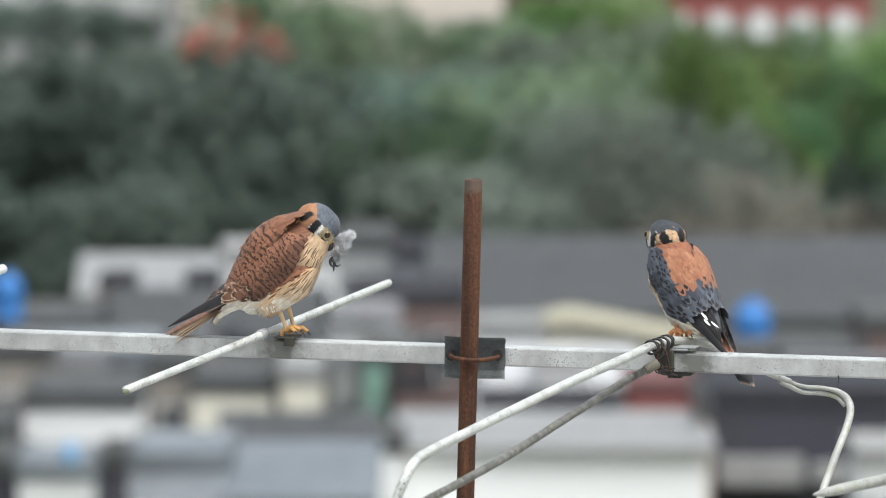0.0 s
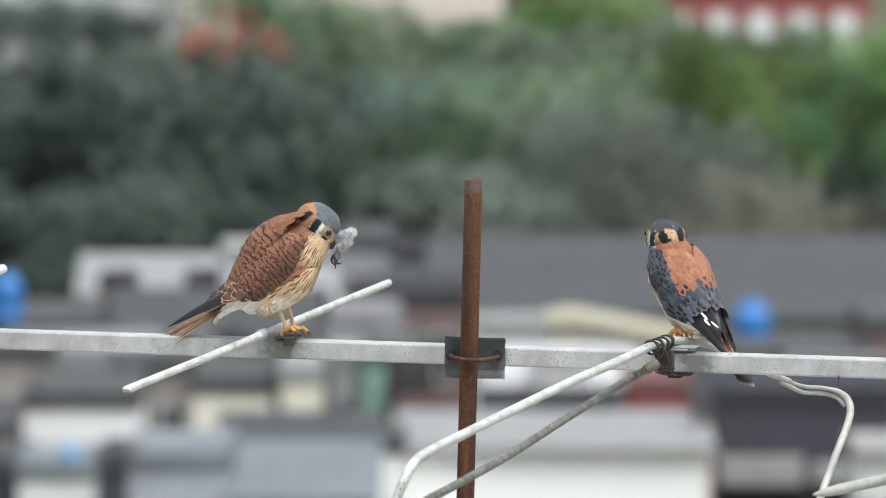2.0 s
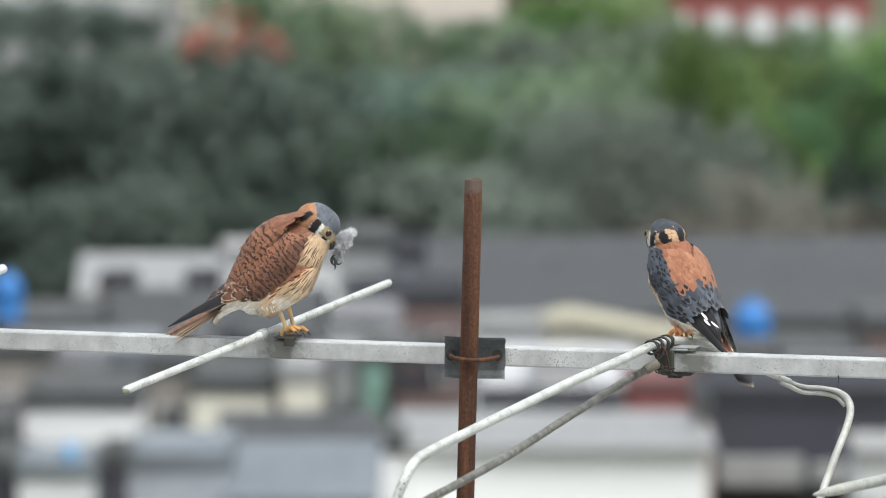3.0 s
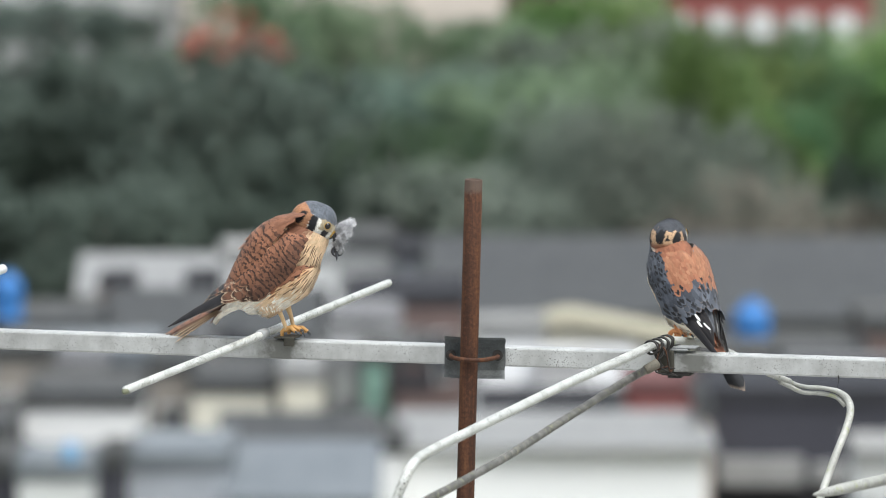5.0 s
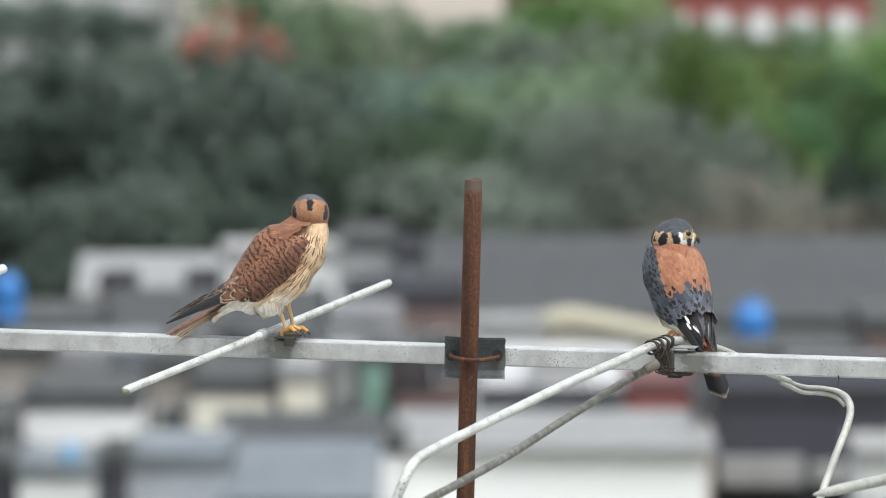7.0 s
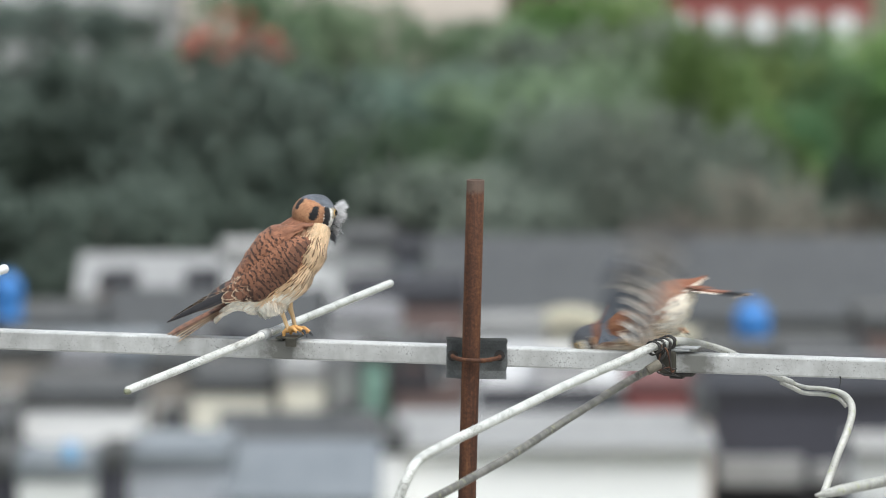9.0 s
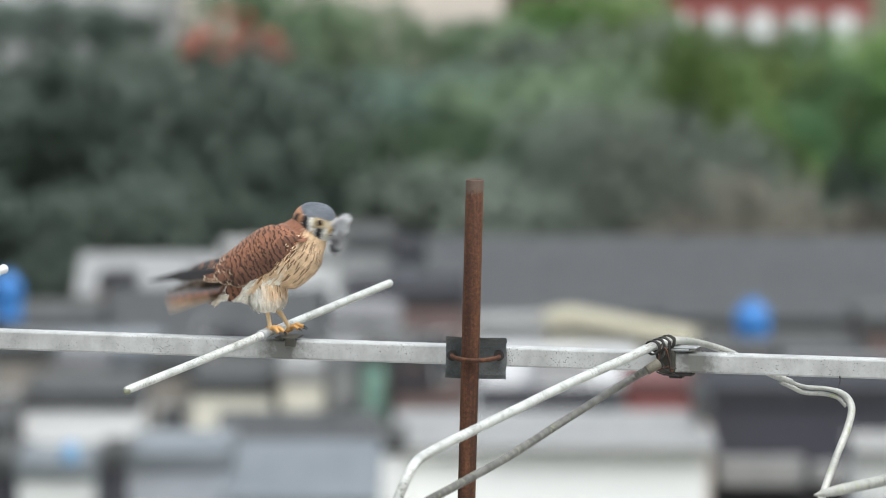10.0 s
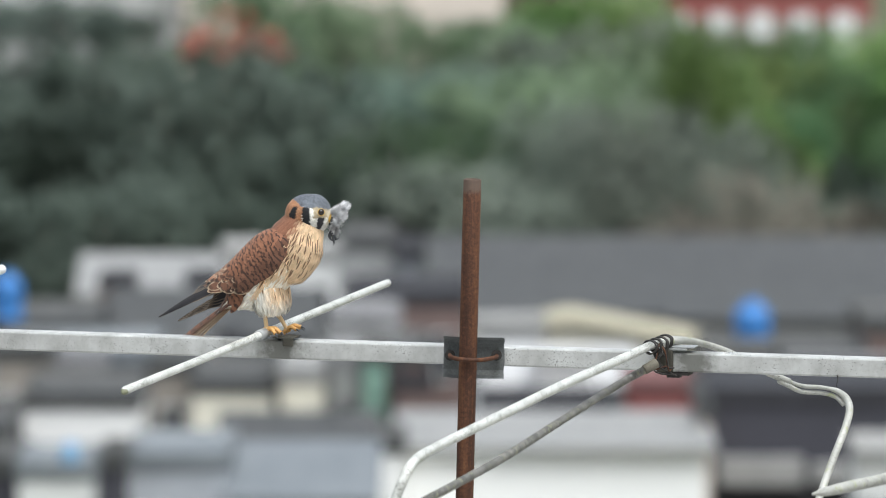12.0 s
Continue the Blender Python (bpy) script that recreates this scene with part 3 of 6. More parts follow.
def house(name, x0, x1, y, deep, z, wall, roof, kind="flat", label="", rise=1.0, floors=2, bays=3, ground=0.0, windows=True):
    """A house whose front stands at y; its parts are the wall, the roof and the windows."""
    top = tagged(new(name), label, "house")
    top.location = ((x0 + x1) / 2, y, ground)
    w, h = (x1 - x0) / 2, z - ground
    bm = bmesh.new()
    box(bm, -w, w, 0, deep, 0, h)
    part("wall", bm, M[wall], top)
    bm = bmesh.new()
    o = 0.25
    if kind == "flat":
        box(bm, -w - .06, w + .06, -.06, deep + .06, h, h + .35)
        lid = [f for f in bm.faces if f.normal.z > .9]
        bmesh.ops.inset_region(bm, faces=lid, thickness=.2, use_even_offset=True)
        bmesh.ops.translate(bm, verts=list({v for f in lid for v in f.verts}), vec=(0, 0, -.27))
    else:
        if kind == "gable":        # ridge along x
            prof = [(-o, -.12), (deep / 2, rise), (deep + o, -.12)]
            ends = (-w - o, w + o)
            pts = [[Vector((x, a, h + b)) for a, b in prof] for x in ends]
        elif kind == "front_gable":  # ridge along y
            prof = [(-w - o, -.12), (-w * .2, rise), (w + o, -.12)]
            pts = [[Vector((a, yy, h + b)) for a, b in prof] for yy in (-o, deep + o)]
        else:                      # shed, falling to the front
            prof = [(-o, -.05), (deep + o, rise)]
            pts = [[Vector((x, a, h + b)) for a, b in prof] for x in (-w - o, w + o)]
        lo = [[bm.verts.new(p) for p in e] for e in pts]
        up = [[bm.verts.new(p + Vector((0, 0, .12))) for p in e] for e in pts]
        k = len(prof)
        for i in range(k - 1):
            bm.faces.new((lo[0][i], lo[0][i + 1], lo[1][i + 1], lo[1][i]))
            bm.faces.new((up[0][i], up[1][i], up[1][i + 1], up[0][i + 1]))
            for e in (0, 1):
                bm.faces.new((lo[e][i], up[e][i], up[e][i + 1], lo[e][i + 1]))
        bm.faces.new((lo[0][0], lo[1][0], up[1][0], up[0][0]))
        bm.faces.new((lo[0][-1], up[0][-1], up[1][-1], lo[1][-1]))
    part("roof", bm, M[roof], top)
    if kind in ("gable", "front_gable", "shed"):
        bm = bmesh.new()
        if kind == "front_gable":
            a = [bm.verts.new((px, 0.002, pz)) for px, pz in ((-w, h), (w, h), (-w * .2, h + rise * .9))]
            b = [bm.verts.new((v.co.x, deep, v.co.z)) for v in a]
        elif kind == "gable":
            a = [bm.verts.new((-w, py, pz)) for py, pz in ((0, h), (deep, h), (deep / 2, h + rise * .9))]
            b = [bm.verts.new((w, v.co.y, v.co.z)) for v in a]
        else:
            a = [bm.verts.new((-w, py, pz)) for py, pz in ((0, h), (deep, h), (deep, h + rise * .95))]
            b = [bm.verts.new((w, v.co.y, v.co.z)) for v in a]
        bm.faces.new(a)
        bm.faces.new(b[::-1])
        for i in range(3):
            bm.faces.new((a[i], b[i], b[(i + 1) % 3], a[(i + 1) % 3]))
        part("gable_wall", bm, M[wall], top)
    if windows:
        for fl in range(floors):
            for i in range(bays):
                cx = -w + (i + .5) * 2 * w / bays
                cz = h - 1.35 - fl * 2.7
                if cz < 0.8:
                    continue
                ww = min(0.55, w / bays * .55)
                bm = bmesh.new()
                for q in ((cx - ww - .06, cx - ww, cz - .6, cz + .6), (cx + ww, cx + ww + .06, cz - .6, cz + .6), (cx - ww - .06, cx + ww + .06, cz + .6, cz + .66), (cx - ww - .06, cx + ww + .06, cz - .66, cz - .6), (cx - .025, cx + .025, cz - .6, cz + .6)):
                    box(bm, q[0], q[1], -.05, -.002, q[2], q[3])
                win = part("window", bm, M["frame"], top)
                bm = bmesh.new()
                box(bm, cx - ww, cx + ww, -.02, -.003, cz - .6, cz + .6)
                part("pane", bm, M["pane"], win)
    return top


def build_town():
    house("end_house", -6.41, -3.03, 296, 6, 8.14, "white_wall", "pale_roof", "flat", "pale house at the end of a row", .75, 2, 3)
    house("long_house", -10.54, -6.48, 300, 12, 6.97, "pale_wall", "pale_roof", "gable", "long grey house under a pale sheet roof", .75, 2, 5)
    house("pale_house", -3.04, -1.44, 303, 8, 8.14, "mid_wall", "grey_roof", "flat", "pale house below the wooded slope", 1, 2, 2)
    house("dark_house", -1.38, -0.59, 298, 8, 8.04, "slate_wall", "dark_roof", "flat", "small dark house between pale ones", 1, 2, 1)
    house("long_shed", 6.2, 22, 271, 6, 7.9, "grey_wall", "grey_roof", "shed", "long shed with a grey sheet roof", .5, 1, 6)
    house("warehouse", -0.2, 24, 280, 13, 7.5, "grey_wall", "grey_roof", "shed", "grey warehouse under a wide sheet roof", 1.4, 1, 9)
    house("gabled_house", 0.88, 6.62, 258, 5, 8.10, "cream_wall", "cream_roof", "front_gable", "cream gabled house with a low ridge", 0.54, 2, 3)
    house("white_lean_to", 0.76, 2.50, 255, 3, 8.51, "white_wall", "pale_roof", "flat", "white lean-to beside the cream gable", 1, 2, 1)
    house("brick_house", -2.52, 0.59, 266, 8, 8.61, "brown_wall", "dark_roof", "flat", "dark brown brick house with a flat roof", 1, 3, 2)
    house("white_box_house", -2.76, -1.11, 258, 4, 8.61, "white_wall", "faded_roof", "flat", "small white house among brown ones", 1, 2, 1)
    house("terrace_house", 1.28, 4.49, 247, 6, 7.74, "grey_wall", "white_roof", "shed", "small house with a white lean-to roof", .5, 2, 2)
    house("dark_house", 0.84, 3.69, 231, 4, 8.16, "dark_wall", "dark_roof", "flat", "dark house behind a white block", 1, 2, 2)
    house("red_house", 4.3, 5.85, 238, 6, 8.15, "red_wall", "red_roof", "flat", "small house with a red upper wall", 1, 2, 2)
    house("white_block", -0.81, 5.50, 215, 10, 8.51, "bright_wall", "pale_roof", "shed", "large white block with a pale flat roof", .03, 0, 2, windows=False)
    dark = house("dark_block", 5.85, 13.5, 226, 10, 8.75, "dark_wall", "dark_roof", "flat", "dark rendered block with a pale awning", 1, 2, 4, windows=False)
    bm = bmesh.new()
    box(bm, -3.6, -1.75, -1.1, -.002, 7.02, 7.58)
    part("awning", bm, M["pale_roof"], dark, "pale sheet awning")
    bm = bmesh.new()
    box(bm, -1.55, 0.3, -1.1, -.002, 7.05, 7.45)
    part("awning", bm, M["pale_roof"], dark, "pale sheet awning")
    house("white_annex", 8.66, 10.10, 214, 5, 8.26, "white_wall", "pale_roof", "flat", "low white annex beside a dark block", 1, 2, 3)
    house("white_house", -9.35, -6.79, 228, 8, 8.49, "bright_wall", "grey_roof", "flat", "white plastered house with a flat roof", 1, 2, 2, windows=False)
    house("white_shed", -8.3, -6.85, 200, 5, 9.0, "white_wall", "blue_roof", "flat", "white shed with a flat roof", 1, 1, 2)
    house("dark_house", -6.8, -6.35, 203, 4, 9.0, "dark_wall", "grey_roof", "flat", "narrow dark house beside a shed", 1, 2, 1, windows=False)
    house("dark_house", -9.4, -8.4, 204, 5, 8.8, "dark_wall", "grey_roof", "flat", "dark house beside a white shed", 1, 2, 1, windows=False)
    house("cream_house", -5.7, -3.9, 232, 8, 8.55, "cream_wall", "grey_roof", "flat", "cream plastered house with a flat roof", 1, 2, 1, windows=False)
    house("narrow_house", -3.7, -2.75, 233, 7, 8.75, "cream_wall", "pale_roof", "flat", "narrow cream house with bare walls", 1, 2, 1, windows=False)
    house("brown_house", -2.9, -0.4, 240, 8, 8.7, "brown_wall", "grey_roof", "flat", "brown brick house with a flat roof", 1, 3, 2)
    house("low_house", -6.3, -4.3, 206, 7, 8.75, "pale_wall", "blue_roof", "flat", "low pale grey house with a flat roof", .75, 1, 2)
    house("low_house", -4.2, -1.5, 205, 7, 8.2, "pale_wall", "blue_roof", "shed", "low house with a blue-grey sheet roof", .6, 1, 3)
    house("back_house", -4.6, -1.6, 219, 6, 8.25, "tan_wall", "grey_roof", "gable", "small tan house with a grey roof", .5, 1, 3)
    house("grey_house", -14.5, -8.6, 262, 9, 8.1, "grey_wall", "grey_roof", "flat", "grey house with a flat roof", .9, 2, 4)
    house("grey_house", -8.4, -3.4, 264, 9, 7.9, "grey_wall", "grey_roof", "gable", "grey-brown house with a sheet roof", .9, 2, 4)
    house("grey_house", -10.6, -6.9, 245, 8, 8.4, "slate_wall", "blue_roof", "flat", "blue-grey rendered house with a flat roof", 1, 2, 4)
    house("olive_house", -6.8, -5.75, 238, 8, 8.6, "tan_wall", "grey_roof", "flat", "narrow tan house with a flat roof", 1, 2, 1)
    house("dark_house", -12.5, -9.4, 222, 8, 8.2, "dark_wall", "grey_roof", "flat", "dark rendered house with a flat roof", 1, 2, 2)
    house("beige_house", 6.39, 10.39, 250, 8, 8.06, "mid_wall", "grey_roof", "flat", "beige-grey house with a flat roof", 1, 2, 4)
    house("brown_house", 10.5, 14, 256, 8, 8.5, "brown_wall", "grey_roof", "flat", "brown house with a flat roof", 1, 2, 3)
    house("brown_house", -9.78, -8.81, 292, 4, 7.55, "brown_wall", "dark_roof", "flat", "small dark brown house before a pale roof", 0.4, 1, 1)
    house("brown_house", -7.28, -6.38, 291, 4, 7.64, "brown_wall", "dark_roof", "flat", "small dark brown house before a pale roof", 0.4, 1, 1)
    house("pale_house", -9.19, -8.01, 243, 4, 8.44, "pale_wall", "faded_roof", "flat", "small pale house among grey ones", 0.4, 1, 2)
    house("tan_house", -10.54, -9.24, 241, 5, 8.72, "tan_wall", "grey_roof", "flat", "tan rendered house with a flat roof", 0.4, 1, 2)
    house("grey_house", -4.02, -3.56, 234, 4, 8.52, "grey_wall", "grey_roof", "flat", "narrow grey house between cream ones", 0.4, 1, 1, windows=False)
    house("green_house", -1.85, -1.31, 237, 3, 8.98, "green_wall", "grey_roof", "flat", "small green-painted house with a flat roof", 0.4, 1, 1, windows=False)
    house("pale_house", -2.60, -1.89, 238, 4, 8.81, "mid_wall", "faded_roof", "flat", "small pale house beside a brown one", 0.4, 1, 1)
    house("beige_house", 7.87, 10.70, 238, 6, 8.34, "beige_wall", "faded_roof", "flat", "beige house behind a dark block", 0.4, 1, 3, windows=False)
    house("grey_house", 6.19, 7.88, 240, 5, 8.68, "mid_wall", "grey_roof", "flat", "grey house behind a dark block", 0.4, 1, 2)
    house("dark_house", -3.65, -2.98, 211, 3, 8.46, "dark_wall", "dark_roof", "flat", "small dark house between low roofs", 0.4, 1, 1, windows=False)
    house("brown_house", -1.09, -0.26, 236, 5, 8.39, "brown_wall", "dark_roof", "flat", "dark brown house beside a white block", 0.4, 1, 1)
    house("beige_house", 5.53, 5.75, 220, 8, 8.78, "beige_wall", "grey_roof", "flat", "narrow beige wall beside a white block", 0.4, 1, 1, windows=False)
    house("white_house", 2.28, 3.47, 246, 4, 8.20, "white_wall", "white_roof", "flat", "small white house under a cream gable", 0.4, 1, 2)
    house("stair_house", -8.90, -8.37, 270, 3, 8.14, "mid_wall", "grey_roof", "flat", "narrow grey house in the crowded town", 0.4, 1, 1)
    house("stair_house", -6.16, -5.62, 248, 3, 8.33, "brown_wall", "faded_roof", "flat", "narrow brown house in the crowded town", 0.4, 1, 1)
    house("stair_house", -5.63, -5.06, 256, 3, 8.09, "grey_wall", "dark_roof", "flat", "narrow grey house in the crowded town", 0.4, 1, 1)
    house("stair_house", -7.75, -7.40, 256, 3, 8.15, "slate_wall", "grey_roof", "flat", "narrow blue-grey house in the crowded town", 0.4, 1, 1, windows=False)
    house("stair_house", -4.68, -4.24, 274, 3, 7.80, "brown_wall", "grey_roof", "flat", "narrow brown house in the crowded town", 0.4, 1, 1, windows=False)
    house("stair_house", -2.08, -1.45, 252, 3, 8.34, "pale_wall", "grey_roof", "flat", "narrow pale house in the crowded town", 0.4, 1, 1)
    house("stair_house", -1.95, -1.62, 270, 3, 7.82, "brown_wall", "faded_roof", "flat", "narrow brown house in the crowded town", 0.4, 1, 1, windows=False)
    house("stair_house", -2.40, -1.89, 248, 3, 8.27, "pale_wall", "faded_roof", "flat", "narrow pale house in the crowded town", 0.4, 1, 1)
    house("stair_house", -6.12, -5.83, 256, 3, 8.30, "slate_wall", "faded_roof", "flat", "narrow blue-grey house in the crowded town", 0.4, 1, 1, windows=False)
    house("stair_house", -6.77, -6.31, 270, 3, 7.95, "tan_wall", "grey_roof", "flat", "narrow tan house in the crowded town", 0.4, 1, 1)
    house("stair_house", -1.56, -0.98, 256, 3, 8.11, "mid_wall", "faded_roof", "flat", "narrow grey house in the crowded town", 0.4, 1, 1)
    house("stair_house", -4.75, -4.42, 270, 3, 8.07, "grey_wall", "dark_roof", "flat", "narrow grey house in the crowded town", 0.4, 1, 1, windows=False)
    house("stair_house", -5.86, -5.20, 274, 3, 8.10, "grey_wall", "dark_roof", "flat", "narrow grey house in the crowded town", 0.4, 1, 1)
    house("stair_house", -5.91, -5.56, 252, 3, 8.51, "brown_wall", "grey_roof", "flat", "narrow brown house in the crowded town", 0.4, 1, 1, windows=False)
    house("white_annex", -1.46, -0.82, 213, 4, 8.58, "bright_wall", "grey_roof", "flat", "low white wing beside a white block", .4, 1, 1, windows=False)
    g = hill(0, 440)
    house("beige_block", -11.2, 2.6, 440, 14, 19, "beige_wall", "grey_roof", "flat", "long beige building on the hill", 1, 5, 8, g, windows=False)
    house("pale_block", -25, -11.5, 446, 14, 17, "white_wall", "grey_roof", "flat", "pale building on the hill", 1, 4, 7, g, windows=False)
    house("brown_block", 2.8, 5.2, 444, 12, 18, "brown_wall", "grey_roof", "flat", "brown building on the hill", 1, 4, 2, g, windows=False)
    # arcaded red building
    y = 436
    top = tagged(new("arcade_building"), "red building with white arched arcade on the hill", "building")
    top.location = (16, y, hill(0, y))
    bm = bmesh.new()
    box(bm, -6.3, 2.2, 0.3, 12, 0, 14)
    part("wall", bm, M["red_wall"], top)
    bm = bmesh.new()
    box(bm, -6.35, 2.25, -.05, .3, 5.0, 5.2)
    box(bm, -6.35, 2.25, -.05, .3, 8.35, 8.5)
    part("cornice", bm, M["white_wall"], top)
    for i in range(5):
        cx = -6.0 + i * 1.75
        bm = bmesh.new()
        box(bm, cx - .46, cx + .46, -.02, .298, 5.2, 7.2)
        part("white_pier", bm, M["white_wall"], top)
        bm = bmesh.new()
        box(bm, cx + .5, cx + 1.25, .24, .296, 5.4, 6.9)
        part("window", bm, M["tan_wall"], top)
    # water tanks
    for x, yy, z, s in ((7.60, 252, 8.13, 1.0), (-11.3, 266, 8.18, .9), (-7.35, 202, 9.08, .38)):
        t = tagged(new("water_tank"), "round blue plastic water tank on a roof", "water tank", "roof tanks")
        t.location = (x, yy, z)
        t.scale = (.92, .92, 1.22)
        bm = bmesh.new()
        tube(bm, [(0, 0, 0), (0, 0, .12 * s), (0, 0, .14 * s), (0, 0, .5 * s), (0, 0, .53 * s), (0, 0, .9 * s), (0, 0, 1.02 * s), (0, 0, 1.12 * s)], [.48 * s, .50 * s, .48 * s, .48 * s, .50 * s, .48 * s, .36 * s, .16 * s], 24)
        part("tank_body", bm, M["tank_pale" if s < .5 else "tank_blue"], t, "", True)
        bm = bmesh.new()
        tube(bm, [(0, 0, 1.121 * s), (0, 0, 1.18 * s)], [.2 * s, .17 * s], 20)
        part("lid", bm, M["tank_blue"], t)


build_town()


# ---- plumage ----
def plumage_material():
    """Feathers: a ground colour, a marking colour, and bars, shaft streaks, pale edges or spots laid out along each feather."""
    m, n, l, b = material("plumage", 0.72, 0.0, 0.22)
    def attr(name):
        a = n.new("ShaderNodeAttribute")
        a.attribute_name = name
        return a
    tint, mark, pat, uv = attr("tint"), attr("mark"), attr("pat"), attr("fuv")
    s = n.new("ShaderNodeSeparateXYZ")
    l.new(uv.outputs["Vector"], s.inputs[0])
    p = n.new("ShaderNodeSeparateColor")
    l.new(pat.outputs["Color"], p.inputs[0])
    grain = noise_tex(n, l, 900, 2, 0.6)
    patch = noise_tex(n, l, 160, 3, 0.6)
    au = calc(n, l, 'ABSOLUTE', s.outputs[0])
    v = calc(n, l, 'ADD', s.outputs[1], calc(n, l, 'MULTIPLY', calc(n, l, 'MULTIPLY', au, au), 0.10))
    v = calc(n, l, 'ADD', v, calc(n, l, 'MULTIPLY_ADD', patch, 0.10, -0.05))
    wander = calc(n, l, 'MULTIPLY_ADD', noise_tex(n, l, 70, 3, 0.6), 1.5, -0.75)
    wave = calc(n, l, 'SINE', calc(n, l, 'MULTIPLY', calc(n, l, 'MULTIPLY_ADD', v, p.outputs[0], wander), 6.2832))
    bar = calc(n, l, 'MULTIPLY', calc(n, l, 'SMOOTH_MIN', 0.92, calc(n, l, 'MAXIMUM', calc(n, l, 'MULTIPLY_ADD', wave, 2.2, -0.45), 0.0), 0.2), calc(n, l, 'GREATER_THAN', p.outputs[0], 0.05))
    bar = calc(n, l, 'MULTIPLY', bar, calc(n, l, 'MINIMUM', calc(n, l, 'MULTIPLY_ADD', noise_tex(n, l, 120, 3, 0.6), 2.4, -0.25), 1.0))
    stk = calc(n, l, 'MULTIPLY', p.outputs[1], calc(n, l, 'MAXIMUM', calc(n, l, 'MINIMUM', calc(n, l, 'MULTIPLY_ADD', au, -3.6, 1.9), 1.0), 0.0))
    edge = calc(n, l, 'MAXIMUM', calc(n, l, 'MULTIPLY_ADD', au, 5.0, -3.6), calc(n, l, 'MULTIPLY_ADD', s.outputs[1], 9.0, -7.9))
    edge = calc(n, l, 'MULTIPLY', p.outputs[2], calc(n, l, 'MAXIMUM', calc(n, l, 'MINIMUM', edge, 1.0), 0.0))
    dv = calc(n, l, 'ABSOLUTE', calc(n, l, 'SUBTRACT', v, 0.72))
    spot = calc(n, l, 'MULTIPLY_ADD', calc(n, l, 'SQRT', calc(n, l, 'ADD', calc(n, l, 'POWER', calc(n, l, 'MULTIPLY', dv, 4.4), 2.0), calc(n, l, 'POWER', calc(n, l, 'MULTIPLY', au, 1.7), 2.0))), -3.2, 3.4)
    spot = calc(n, l, 'MULTIPLY', pat.outputs["Alpha"], calc(n, l, 'MAXIMUM', calc(n, l, 'MINIMUM', spot, 1.0), 0.0))
    dark = calc(n, l, 'MINIMUM', calc(n, l, 'ADD', bar, calc(n, l, 'ADD', stk, spot)), 1.0)
    col = mixer(n, l, dark, tint.outputs["Color"], mark.outputs["Color"])
    col = mixer(n, l, edge, col, (0.62, 0.47, 0.33))
    hs = n.new("ShaderNodeHueSaturation")
    geo = n.new("ShaderNodeNewGeometry")
    val = calc(n, l, 'MULTIPLY_ADD', grain, 0.60, 0.70)
    val = calc(n, l, 'MULTIPLY', val, calc(n, l, 'MULTIPLY_ADD', noise_tex(n, l, 55, 4, 0.6), 0.9, 0.55))
    l.new(calc(n, l, 'MULTIPLY', val, calc(n, l, 'MULTIPLY_ADD', geo.outputs["Random Per Island"], 0.34, 0.83)), hs.inputs["Value"])
    l.new(col, hs.inputs["Color"])
    l.new(hs.outputs[0], b.inputs["Base Color"])
    barb = n.new("ShaderNodeTexWave")
    barb.inputs["Scale"].default_value, barb.inputs["Distortion"].default_value = 6.0, 2.0
    l.new(uv.outputs["Vector"], barb.inputs["Vector"])
    bump(n, l, b, barb.outputs["Fac"], 0.18, 0.0004)
    b.inputs["Sheen Weight"].default_value = 0.12
    return m


M["plumage"] = plumage_material()
M["beak"] = surface("dark_horn", (0.02, 0.022, 0.028), (0.07, 0.075, 0.085), 120, 0.35, 0, 0.5, depth=0.0002)
M["cere"] = surface("yellow_skin", (0.55, 0.32, 0.06), (0.72, 0.46, 0.12), 200, 0.5, 0, 0.4, depth=0.0002)
M["leg_pale"] = surface("pale_leg_scales", (0.60, 0.40, 0.20), (0.82, 0.61, 0.36), 260, 0.5, 0, 0.4, depth=0.0005)
M["leg_male"] = surface("red_orange_leg_scales", (0.58, 0.21, 0.08), (0.78, 0.36, 0.15), 260, 0.5, 0, 0.4, depth=0.0005)
M["leg"] = surface("orange_leg_scales", (0.58, 0.29, 0.09), (0.80, 0.46, 0.17), 260, 0.5, 0, 0.4, depth=0.0005)
M["eye"] = surface("dark_eye", (0.008, 0.005, 0.004), (0.018, 0.010, 0.007), 60, 0.06, 0, 0.6, depth=0.00005)
RUFOUS, RUST, BROWN, BLACK = (0.262, 0.116, 0.068), (0.165, 0.073, 0.044), (0.055, 0.030, 0.022), (0.016, 0.016, 0.018)
CREAM, WHITE, BUFF, SLATE = (0.80, 0.62, 0.42), (0.93, 0.90, 0.81), (0.50, 0.32, 0.18), (0.135, 0.15, 0.175)
APRICOT = (0.62, 0.38, 0.20)
SALMON, ORANGE, DARK = (0.29, 0.114, 0.064), (0.35, 0.155, 0.080), (0.026, 0.025, 0.028)
NONE = (0, 0, 0, 0)


def blend(a, b, f):
    return tuple(x + (y - x) * f for x, y in zip(a, b))


